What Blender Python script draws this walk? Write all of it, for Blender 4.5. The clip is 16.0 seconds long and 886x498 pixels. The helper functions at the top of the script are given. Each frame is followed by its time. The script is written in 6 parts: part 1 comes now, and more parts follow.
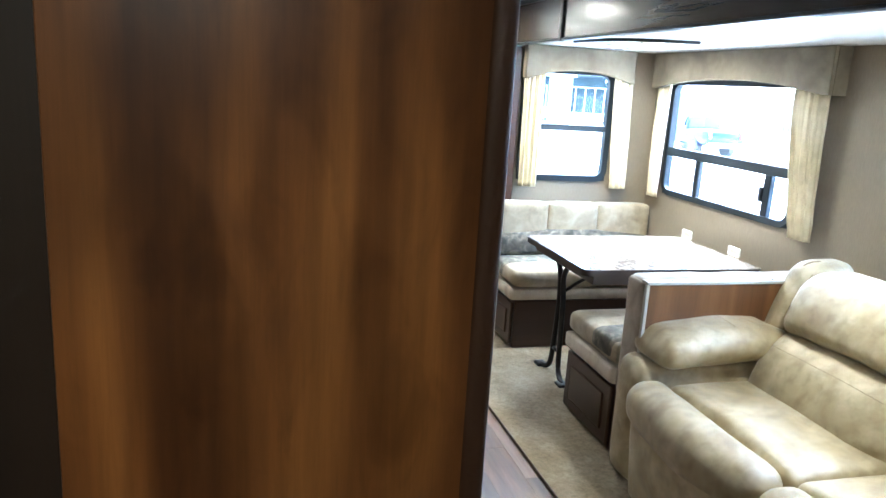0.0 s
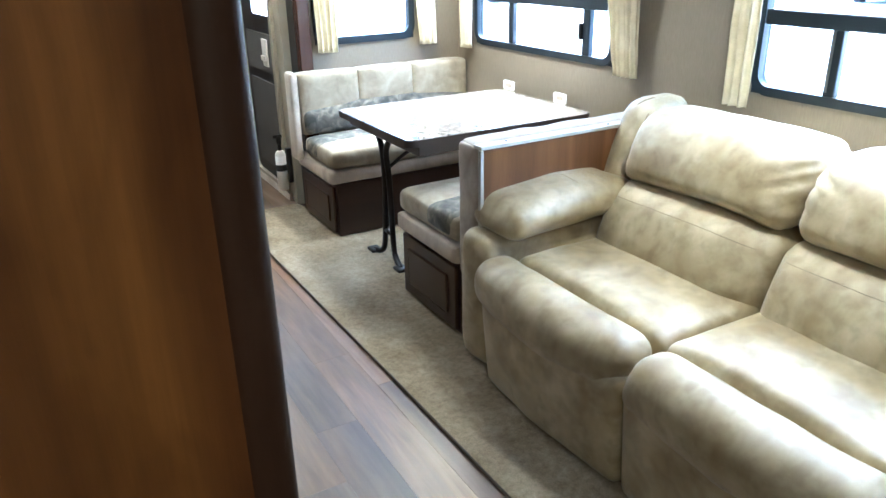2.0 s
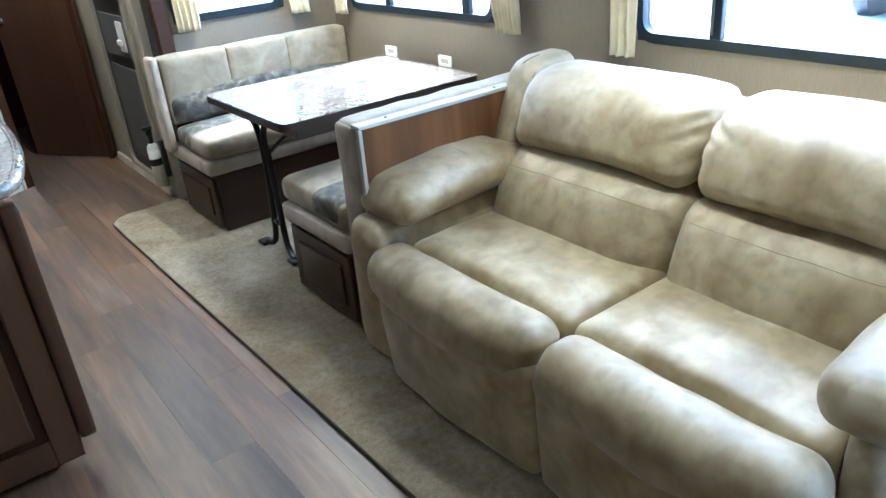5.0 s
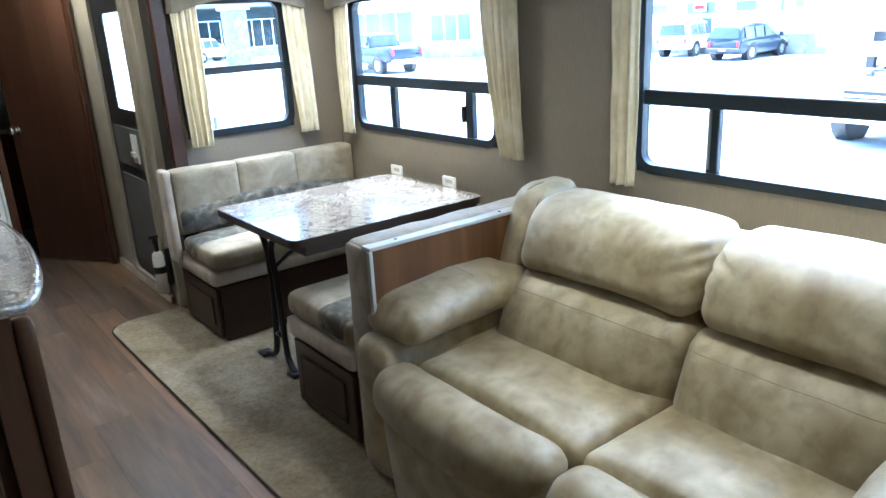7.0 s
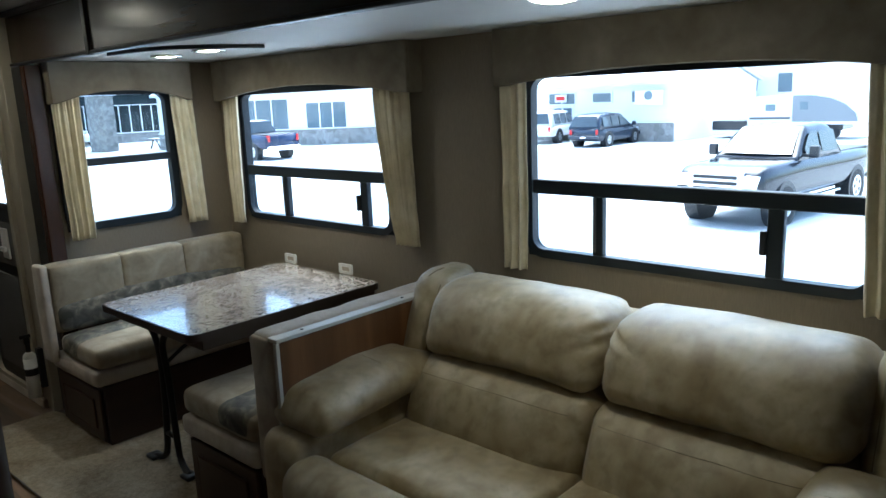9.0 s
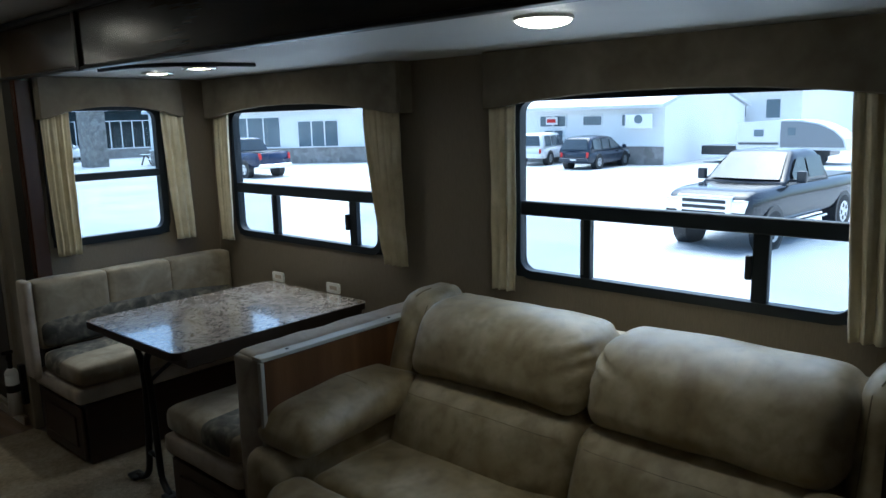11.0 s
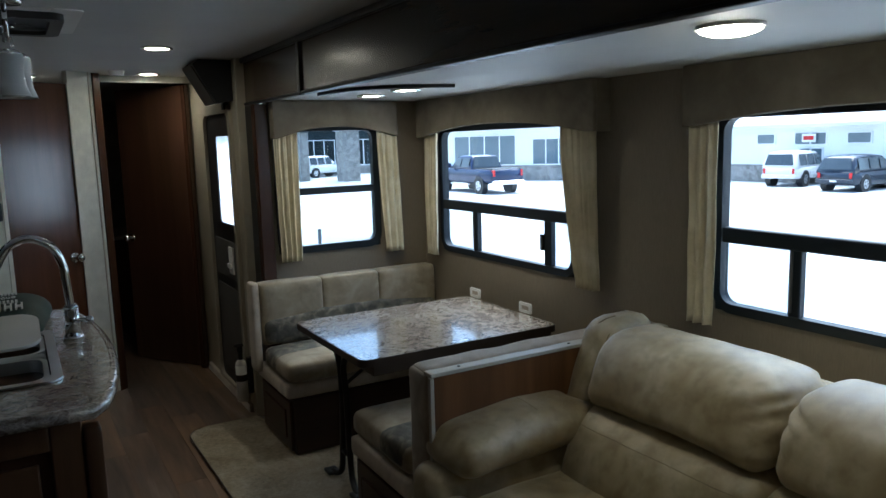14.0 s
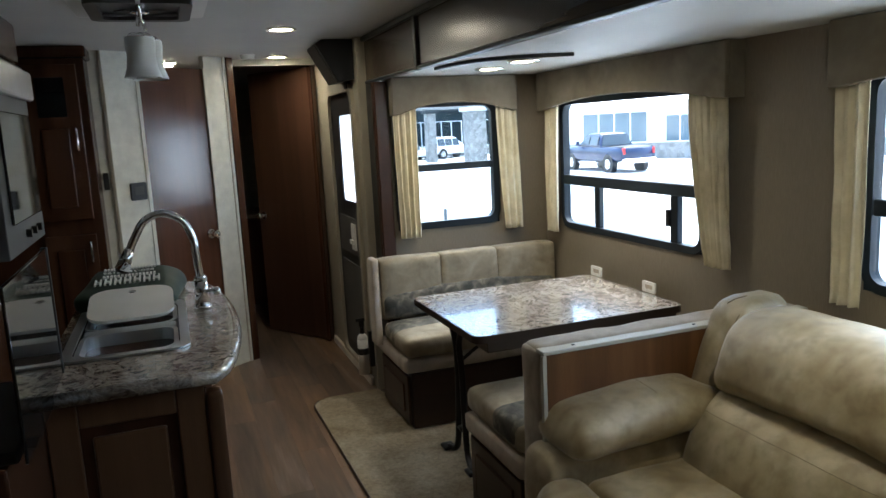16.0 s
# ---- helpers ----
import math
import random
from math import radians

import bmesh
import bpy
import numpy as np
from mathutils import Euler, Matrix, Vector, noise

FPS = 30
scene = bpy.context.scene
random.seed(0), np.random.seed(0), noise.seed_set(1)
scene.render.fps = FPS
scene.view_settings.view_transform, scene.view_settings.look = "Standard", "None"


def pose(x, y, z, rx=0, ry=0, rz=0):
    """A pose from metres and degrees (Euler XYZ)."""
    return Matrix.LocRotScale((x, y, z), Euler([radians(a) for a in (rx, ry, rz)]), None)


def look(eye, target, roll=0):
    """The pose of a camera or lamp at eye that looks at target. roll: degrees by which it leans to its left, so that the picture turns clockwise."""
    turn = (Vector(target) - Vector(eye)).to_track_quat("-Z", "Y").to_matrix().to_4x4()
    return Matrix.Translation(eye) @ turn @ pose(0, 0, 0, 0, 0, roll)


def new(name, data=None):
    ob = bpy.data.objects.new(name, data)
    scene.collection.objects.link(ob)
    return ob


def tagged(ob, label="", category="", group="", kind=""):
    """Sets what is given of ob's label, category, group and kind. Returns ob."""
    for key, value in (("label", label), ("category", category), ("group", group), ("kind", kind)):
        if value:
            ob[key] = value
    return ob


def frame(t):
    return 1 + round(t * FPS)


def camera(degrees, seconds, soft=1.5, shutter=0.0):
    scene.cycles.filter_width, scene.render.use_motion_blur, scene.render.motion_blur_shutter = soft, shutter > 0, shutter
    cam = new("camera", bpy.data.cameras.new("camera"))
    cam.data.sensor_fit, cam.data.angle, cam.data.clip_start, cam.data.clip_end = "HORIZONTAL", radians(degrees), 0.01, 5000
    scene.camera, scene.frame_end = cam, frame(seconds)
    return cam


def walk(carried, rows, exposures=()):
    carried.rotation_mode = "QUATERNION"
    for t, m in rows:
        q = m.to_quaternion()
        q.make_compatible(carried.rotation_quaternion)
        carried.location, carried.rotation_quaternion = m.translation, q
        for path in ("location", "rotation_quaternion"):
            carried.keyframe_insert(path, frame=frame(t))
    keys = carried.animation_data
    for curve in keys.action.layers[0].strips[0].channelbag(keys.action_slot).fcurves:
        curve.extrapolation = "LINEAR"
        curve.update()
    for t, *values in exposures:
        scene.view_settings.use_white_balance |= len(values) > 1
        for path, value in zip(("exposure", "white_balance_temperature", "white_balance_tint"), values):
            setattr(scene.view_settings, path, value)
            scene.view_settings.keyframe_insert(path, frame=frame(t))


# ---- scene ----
from mathutils import bvhtree

cam = camera(62.3, 16.0)
PATH = [
    (0, (0.315, 0.395, 1.574), (0.822, 2.278, 1.134), 3.5),
    (0.5, (0.368, 0.499, 1.555), (0.923, 2.348, 1.032), 2.2),
    (1, (0.445, 0.616, 1.535), (1.071, 2.412, 0.915), 0.8),
    (1.5, (0.475, 0.692, 1.518), (1.206, 2.406, 0.793), -0.3),
    (2, (0.503, 0.804, 1.504), (1.406, 2.416, 0.739), -1.2),
    (2.5, (0.511, 0.87, 1.489), (1.634, 2.317, 0.684), -2.9),
    (3, (0.526, 0.898, 1.458), (1.776, 2.207, 0.61), -2.7),
    (5.5, (0.721, 0.943, 1.519), (1.735, 2.448, 0.679), -4.4),
    (6, (0.695, 0.945, 1.544), (1.71, 2.484, 0.768), -3.4),
    (6.5, (0.667, 0.951, 1.555), (1.741, 2.488, 0.859), -2.9),
    (7, (0.652, 0.957, 1.567), (1.81, 2.47, 0.958), -3.0),
    (7.5, (0.642, 0.953, 1.583), (1.864, 2.451, 1.072), -3.0),
    (8, (0.64, 0.945, 1.597), (1.922, 2.415, 1.156), -2.6),
    (8.5, (0.616, 0.964, 1.601), (1.968, 2.375, 1.174), -2.4),
    (9, (0.553, 0.98, 1.6), (1.996, 2.304, 1.194), -2.3),
    (11.5, (0.567, 0.967, 1.603), (2.029, 2.29, 1.267), -1.3),
    (12, (0.614, 0.945, 1.606), (1.989, 2.356, 1.263), -1.5),
    (12.5, (0.663, 0.925, 1.607), (1.954, 2.416, 1.273), -2.0),
    (13, (0.695, 0.915, 1.608), (1.885, 2.491, 1.289), -1.8),
    (13.5, (0.714, 0.905, 1.603), (1.817, 2.545, 1.296), -1.5),
    (14, (0.738, 0.9, 1.602), (1.732, 2.612, 1.311), -1.6),
    (14.5, (0.756, 0.907, 1.591), (1.668, 2.662, 1.292), -1.8),
    (15, (0.781, 0.913, 1.585), (1.608, 2.707, 1.271), -2.4),
    (15.5, (0.792, 0.92, 1.579), (1.54, 2.745, 1.251), -2.7),
    (16, (0.805, 0.93, 1.57), (1.482, 2.783, 1.24), -2.9),
]
LAMP = 9.0
EXPOSURES = [(0, 5.6, 4950, 2), (2.4, 5.45, 4800, 2), (3.0, 5.25, 4750, 2), (6.0, 4.95, 4750, 2), (7.0, 4.5, 4900, 2), (8.0, 3.45, 5250, 1), (9.0, 2.8, 5300, 0), (11.5, 1.8, 5200, 0), (13.0, 1.85, 5250, 0), (14.5, 2.7, 5450, 2), (16.0, 3.3, 5750, 3)]

walk(cam, [(t, look(eye, target, roll)) for t, eye, target, roll in PATH], EXPOSURES)

# ---- light ----
world = bpy.data.worlds.new("world")
scene.world = world
world.use_nodes = True
wn = world.node_tree.nodes
sky = wn.new("ShaderNodeTexSky")
sky.sky_type, sky.sun_disc = "NISHITA", False
sky.sun_elevation, sky.sun_rotation = radians(70), radians(52)
sky.air_density, sky.dust_density, sky.ozone_density = 1.0, 4.0, 1.0
wn["Background"].inputs["Strength"].default_value = 0.15
world.node_tree.links.new(sky.outputs["Color"], wn["Background"].inputs["Color"])
sun_data = bpy.data.lights.new("sun", "SUN")
sun_data.energy, sun_data.angle, sun_data.color = 1.25, radians(70), (1.0, 0.97, 0.93)
sun = new("sun", sun_data)
sun.matrix_world = look((14, 14, 56), (0, 2, 0))


# ---- materials ----
def material(name, build):
    m = bpy.data.materials.new(name)
    m.use_nodes = True
    nt = m.node_tree
    build(nt, nt.nodes, nt.nodes["Principled BSDF"])
    return m


def coords(nt, scale=(1, 1, 1), turn=(0, 0, 0), shift=True):
    tc = nt.nodes.new("ShaderNodeTexCoord")
    mp = nt.nodes.new("ShaderNodeMapping")
    mp.inputs["Scale"].default_value = scale
    mp.inputs["Rotation"].default_value = turn
    nt.links.new(tc.outputs["Object"], mp.inputs["Vector"])
    if shift:
        info = nt.nodes.new("ShaderNodeObjectInfo")
        mul = nt.nodes.new("ShaderNodeMath")
        mul.operation = "MULTIPLY"
        mul.inputs[1].default_value = 17.0
        nt.links.new(info.outputs["Random"], mul.inputs[0])
        nt.links.new(mul.outputs[0], mp.inputs["Location"])
    return mp.outputs["Vector"]


def noise_tex(nt, vec, scale, detail=4.0, rough=0.55, distort=0.0):
    n = nt.nodes.new("ShaderNodeTexNoise")
    n.inputs["Scale"].default_value, n.inputs["Detail"].default_value = scale, detail
    n.inputs["Roughness"].default_value, n.inputs["Distortion"].default_value = rough, distort
    nt.links.new(vec, n.inputs["Vector"])
    return n.outputs["Fac"]


def ramp(nt, fac, stops):
    r = nt.nodes.new("ShaderNodeValToRGB")
    el = r.color_ramp.elements
    while len(el) < len(stops):
        el.new(0.5)
    for e, (p, c) in zip(el, stops):
        e.position, e.color = p, (*c, 1)
    nt.links.new(fac, r.inputs["Fac"])
    return r.outputs["Color"]


def mixed(nt, a, b, fac, mode="MIX"):
    m = nt.nodes.new("ShaderNodeMix")
    m.data_type, m.blend_type = "RGBA", mode
    for sock, val in ((m.inputs["Factor"], fac), (m.inputs["A"], a), (m.inputs["B"], b)):
        if isinstance(val, bpy.types.NodeSocket):
            nt.links.new(val, sock)
        elif isinstance(val, tuple):
            sock.default_value = (*val, 1)
        else:
            sock.default_value = val
    return m.outputs["Result"]


def bump(nt, bsdf, height, strength, distance=0.002):
    b = nt.nodes.new("ShaderNodeBump")
    b.inputs["Strength"].default_value, b.inputs["Distance"].default_value = strength, distance
    nt.links.new(height, b.inputs["Height"])
    nt.links.new(b.outputs["Normal"], bsdf.inputs["Normal"])


def plain(name, color, rough=0.5, metal=0.0, vary=0.12, scale=6.0, bumpy=0.15, grain=180.0, spec=0.5):
    def build(nt, nodes, bsdf):
        v = coords(nt)
        big = noise_tex(nt, v, scale, 5)
        fine = noise_tex(nt, v, grain, 2)
        lo = tuple(c * (1 - vary) for c in color)
        hi = tuple(min(1, c * (1 + vary)) for c in color)
        nt.links.new(ramp(nt, big, [(0.3, lo), (0.7, hi)]), bsdf.inputs["Base Color"])
        bsdf.inputs["Roughness"].default_value, bsdf.inputs["Metallic"].default_value = rough, metal
        bsdf.inputs["Specular IOR Level"].default_value = spec
        bump(nt, bsdf, fine, bumpy, 0.0015)
    return material(name, build)


def wood(name, dark, mid, light, along="z", rough=0.4, streak=26.0, gloss=0.5, knots=0.0, coat=0.0):
    def build(nt, nodes, bsdf):
        sc = {"z": (1, 1, 0.06), "y": (1, 0.06, 1), "x": (0.06, 1, 1)}[along]
        v = coords(nt, sc)
        a = noise_tex(nt, v, streak * 0.25, 3, 0.5, 0.4)
        b = noise_tex(nt, v, streak, 6, 0.6, 0.3)
        c = noise_tex(nt, v, streak * 8, 3, 0.6)
        base = ramp(nt, a, [(0.3, dark), (0.5, mid), (0.72, light)])
        fine = ramp(nt, b, [(0.25, tuple(x * 0.6 for x in mid)), (0.65, mid)])
        col = mixed(nt, base, fine, 0.4)
        col = mixed(nt, col, ramp(nt, c, [(0.3, (0.8, 0.8, 0.8)), (0.7, (1, 1, 1))]), 0.6, "MULTIPLY")
        if knots:
            k = noise_tex(nt, coords(nt, tuple(0.35 if x == 0.06 else x for x in sc)), 5.5, 2)
            col = mixed(nt, col, ramp(nt, k, [(0.62, (1, 1, 1)), (0.74, (0.45, 0.35, 0.3))]), knots, "MULTIPLY")
        nt.links.new(col, bsdf.inputs["Base Color"])
        bsdf.inputs["Roughness"].default_value = rough
        bsdf.inputs["Specular IOR Level"].default_value = gloss
        bsdf.inputs["Coat Weight"].default_value = coat
        bsdf.inputs["Coat Roughness"].default_value = 0.27
        bump(nt, bsdf, c, 0.12, 0.001)
    return material(name, build)


def fabric(name, lo, mid, hi, blotch=9.0, weave=420.0, rough=0.85, strength=0.3, sheen=0.25, crease=0.0):
    def build(nt, nodes, bsdf):
        v = coords(nt)
        a = noise_tex(nt, v, blotch, 3, 0.5, 0.6)
        b = noise_tex(nt, v, blotch * 4, 4, 0.6)
        w = noise_tex(nt, v, weave, 2)
        col = ramp(nt, a, [(0.32, lo), (0.5, mid), (0.68, hi)])
        col = mixed(nt, col, ramp(nt, b, [(0.3, (0.82, 0.81, 0.79)), (0.7, (1, 1, 1))]), 0.8, "MULTIPLY")
        nt.links.new(col, bsdf.inputs["Base Color"])
        bsdf.inputs["Roughness"].default_value = rough
        bsdf.inputs["Specular IOR Level"].default_value = 0.25
        bsdf.inputs["Sheen Weight"].default_value = sheen
        if crease:
            f = noise_tex(nt, v, 11, 3, 0.5, 1.2)
            mul = nodes.new("ShaderNodeMath")
            mul.operation = "MULTIPLY_ADD"
            mul.inputs[1].default_value = crease
            nt.links.new(f, mul.inputs[0])
            nt.links.new(w, mul.inputs[2])
            bump(nt, bsdf, mul.outputs[0], strength, 0.0016)
        else:
            bump(nt, bsdf, w, strength, 0.0012)
    return material(name, build)


def suede_mat(nt, nodes, bsdf):
    v = coords(nt)
    a = noise_tex(nt, v, 6.5, 2.5, 0.6, 0.3)
    b = noise_tex(nt, v, 19, 2.5, 0.55, 0.2)
    s = noise_tex(nt, v, 110, 3, 0.7)
    w = noise_tex(nt, v, 620, 2)
    col = ramp(nt, a, [(0.32, (0.285, 0.218, 0.108)), (0.44, (0.36, 0.29, 0.163)), (0.55, (0.42, 0.35, 0.21)), (0.68, (0.505, 0.435, 0.29))])
    col = mixed(nt, col, ramp(nt, b, [(0.36, (0.76, 0.74, 0.69)), (0.48, (0.97, 0.97, 0.96)), (0.6, (1.1, 1.1, 1.1))]), 0.75, "MULTIPLY")
    col = mixed(nt, col, ramp(nt, s, [(0.35, (0.93, 0.92, 0.9)), (0.6, (1, 1, 1))]), 0.5, "MULTIPLY")
    nt.links.new(col, bsdf.inputs["Base Color"])
    nt.links.new(ramp(nt, b, [(0.3, (0.36, 0.36, 0.36)), (0.7, (0.52, 0.52, 0.52))]), bsdf.inputs["Roughness"])
    bsdf.inputs["Specular IOR Level"].default_value = 0.7
    bsdf.inputs["Sheen Weight"].default_value = 0.3
    bsdf.inputs["Sheen Roughness"].default_value = 0.35
    f = noise_tex(nt, v, 10, 1.5, 0.5, 0.2)
    mul = nodes.new("ShaderNodeMath")
    mul.operation = "MULTIPLY_ADD"
    mul.inputs[1].default_value = 4.0
    nt.links.new(f, mul.inputs[0])
    nt.links.new(w, mul.inputs[2])
    bump(nt, bsdf, mul.outputs[0], 0.4, 0.0022)


def panel_mat(nt, nodes, bsdf):
    v = coords(nt, (1, 1, 0.05))
    k1 = noise_tex(nt, coords(nt, (1, 1, 0.22)), 5.0, 3, 0.55, 0.5)
    k2 = noise_tex(nt, coords(nt, (1, 1, 0.45)), 13.0, 3, 0.6, 0.6)
    band = noise_tex(nt, v, 11, 2, 0.5, 0.1)
    b = noise_tex(nt, v, 60, 6, 0.62, 0.3)
    c = noise_tex(nt, v, 300, 3, 0.6)
    col = ramp(nt, band, [(0.34, (0.075, 0.028, 0.008)), (0.5, (0.155, 0.062, 0.016)), (0.64, (0.24, 0.102, 0.025))])
    col = mixed(nt, col, ramp(nt, b, [(0.28, (0.66, 0.62, 0.58)), (0.62, (1.05, 1.05, 1.05))]), 0.75, "MULTIPLY")
    col = mixed(nt, col, ramp(nt, k1, [(0.34, (0.3, 0.27, 0.27)), (0.58, (1, 1, 1)), (0.7, (1.25, 1.2, 1.1))]), 0.85, "MULTIPLY")
    col = mixed(nt, col, ramp(nt, k2, [(0.33, (0.5, 0.45, 0.42)), (0.5, (1, 1, 1))]), 0.6, "MULTIPLY")
    col = mixed(nt, col, ramp(nt, c, [(0.3, (0.85, 0.85, 0.85)), (0.7, (1, 1, 1))]), 0.6, "MULTIPLY")
    nt.links.new(col, bsdf.inputs["Base Color"])
    bsdf.inputs["Roughness"].default_value = 0.3
    bump(nt, bsdf, c, 0.1, 0.001)


def stone_laminate(nt, nodes, bsdf):
    v = coords(nt, shift=False)
    a = noise_tex(nt, v, 7, 4, 0.55, 4.0)
    b = noise_tex(nt, v, 12, 4, 0.55, 3.2)
    c = noise_tex(nt, v, 4.0, 3, 0.5, 1.0)
    d = noise_tex(nt, v, 60, 4, 0.65, 1.0)
    col = ramp(nt, a, [(0.34, (0.085, 0.07, 0.06)), (0.43, (0.24, 0.205, 0.17)), (0.5, (0.56, 0.52, 0.46)), (0.55, (0.17, 0.13, 0.1)), (0.62, (0.48, 0.45, 0.4)), (0.74, (0.13, 0.11, 0.095))])
    col2 = ramp(nt, b, [(0.38, (0.12, 0.09, 0.07)), (0.47, (0.42, 0.36, 0.3)), (0.55, (0.66, 0.61, 0.54)), (0.66, (0.3, 0.24, 0.19))])
    col = mixed(nt, col, col2, 0.45)
    col = mixed(nt, col, ramp(nt, c, [(0.35, (0.58, 0.55, 0.52)), (0.65, (0.85, 0.84, 0.82))]), 0.9, "MULTIPLY")
    col = mixed(nt, col, ramp(nt, d, [(0.36, (0.75, 0.73, 0.7)), (0.56, (1.05, 1.05, 1.05))]), 0.35, "MULTIPLY")
    nt.links.new(col, bsdf.inputs["Base Color"])
    bsdf.inputs["Roughness"].default_value = 0.25
    bsdf.inputs["Specular IOR Level"].default_value = 1.0
    bsdf.inputs["Coat Weight"].default_value = 0.7
    bsdf.inputs["Coat Roughness"].default_value = 0.06
    bump(nt, bsdf, d, 0.03, 0.001)


def plank_mat(nt, nodes, bsdf):
    v = coords(nt, (1, 0.09, 1))
    a = noise_tex(nt, v, 7, 4, 0.55, 0.5)
    b = noise_tex(nt, v, 34, 6, 0.62, 0.4)
    c = noise_tex(nt, v, 240, 2)
    info = nodes.new("ShaderNodeObjectInfo")
    tone = ramp(nt, info.outputs["Random"], [(0.0, (0.7, 0.7, 0.75)), (0.35, (0.92, 0.88, 0.86)), (0.65, (1.05, 0.9, 0.74)), (1.0, (1.28, 1.16, 1.02))])
    col = ramp(nt, a, [(0.3, (0.07, 0.052, 0.042)), (0.46, (0.15, 0.108, 0.08)), (0.56, (0.185, 0.124, 0.08)), (0.7, (0.27, 0.212, 0.168))])
    col = mixed(nt, col, ramp(nt, b, [(0.3, (0.62, 0.6, 0.58)), (0.65, (1, 1, 1))]), 0.85, "MULTIPLY")
    col = mixed(nt, col, tone, 0.9, "MULTIPLY")
    nt.links.new(col, bsdf.inputs["Base Color"])
    bsdf.inputs["Roughness"].default_value = 0.36
    bump(nt, bsdf, c, 0.12, 0.001)


def carpet_mat(nt, nodes, bsdf):
    v = coords(nt)
    a = noise_tex(nt, v, 5, 4, 0.6)
    b = noise_tex(nt, v, 45, 4, 0.7)
    c = noise_tex(nt, v, 330, 3, 0.7)
    col = ramp(nt, a, [(0.3, (0.31, 0.255, 0.175)), (0.7, (0.5, 0.44, 0.335))])
    col = mixed(nt, col, ramp(nt, b, [(0.35, (0.62, 0.6, 0.57)), (0.62, (1, 1, 1))]), 0.75, "MULTIPLY")
    col = mixed(nt, col, ramp(nt, c, [(0.35, (0.6, 0.58, 0.55)), (0.65, (1.1, 1.1, 1.1))]), 0.7, "MULTIPLY")
    nt.links.new(col, bsdf.inputs["Base Color"])
    bsdf.inputs["Roughness"].default_value = 0.95
    bsdf.inputs["Specular IOR Level"].default_value = 0.1
    bump(nt, bsdf, c, 0.8, 0.006)


def glass_pane(name, tint, gloss=1.0):
    m = bpy.data.materials.new(name)
    m.use_nodes = True
    nt = m.node_tree
    nt.nodes.remove(nt.nodes["Principled BSDF"])
    tr, gl, mx, lw, pw, sc = (nt.nodes.new("ShaderNode" + k) for k in ("BsdfTransparent", "BsdfGlossy", "MixShader", "LayerWeight", "Math", "Math"))
    tr.inputs["Color"].default_value = (*tint, 1)
    gl.inputs["Roughness"].default_value = 0.02
    lw.inputs["Blend"].default_value = 0.5
    pw.operation, sc.operation = "POWER", "MULTIPLY_ADD"
    pw.inputs[1].default_value = 5.0
    sc.inputs[1].default_value, sc.inputs[2].default_value = 0.6, 0.02
    nt.links.new(lw.outputs["Facing"], pw.inputs[0])
    nt.links.new(pw.outputs[0], sc.inputs[0])
    nt.links.new(sc.outputs[0], mx.inputs[0])
    nt.links.new(tr.outputs[0], mx.inputs[1])
    nt.links.new(gl.outputs[0], mx.inputs[2])
    nt.links.new(mx.outputs[0], nt.nodes["Material Output"].inputs["Surface"])
    return m


def glowing(name, color, strength):
    def build(nt, nodes, bsdf):
        bsdf.inputs["Base Color"].default_value = (0.8, 0.8, 0.78, 1)
        bsdf.inputs["Emission Color"].default_value = (*color, 1)
        bsdf.inputs["Emission Strength"].default_value = strength
    return material(name, build)


def frosted(nt, nodes, bsdf):
    bsdf.inputs["Base Color"].default_value = (0.86, 0.9, 0.93, 1)
    bsdf.inputs["Roughness"].default_value = 0.5
    v = coords(nt)
    bump(nt, bsdf, noise_tex(nt, v, 120, 2), 0.3)
    tr, tp, m1, m2 = (nodes.new("ShaderNode" + k) for k in ("BsdfTranslucent", "BsdfTransparent", "MixShader", "MixShader"))
    tr.inputs["Color"].default_value, tp.inputs["Color"].default_value = (0.9, 0.94, 0.96, 1), (0.95, 0.97, 0.98, 1)
    m1.inputs[0].default_value, m2.inputs[0].default_value = 0.45, 0.12
    nt.links.new(tr.outputs[0], m1.inputs[1])
    nt.links.new(tp.outputs[0], m1.inputs[2])
    nt.links.new(m1.outputs[0], m2.inputs[1])
    nt.links.new(bsdf.outputs[0], m2.inputs[2])
    nt.links.new(m2.outputs[0], nodes["Material Output"].inputs["Surface"])


def rubble(nt, nodes, bsdf):
    v = coords(nt)
    vo = nodes.new("ShaderNodeTexVoronoi")
    vo.inputs["Scale"].default_value = 3.6
    nt.links.new(v, vo.inputs["Vector"])
    col = mixed(nt, ramp(nt, vo.outputs["Color"], [(0.0, (0.2, 0.185, 0.165)), (0.5, (0.29, 0.275, 0.25)), (1.0, (0.4, 0.385, 0.36))]),
                ramp(nt, noise_tex(nt, v, 9, 4), [(0.3, (0.7, 0.68, 0.66)), (0.7, (1, 1, 1))]), 0.7, "MULTIPLY")
    nt.links.new(col, bsdf.inputs["Base Color"])
    bsdf.inputs["Roughness"].default_value = 0.9
    bump(nt, bsdf, vo.outputs["Distance"], 0.8, 0.04)


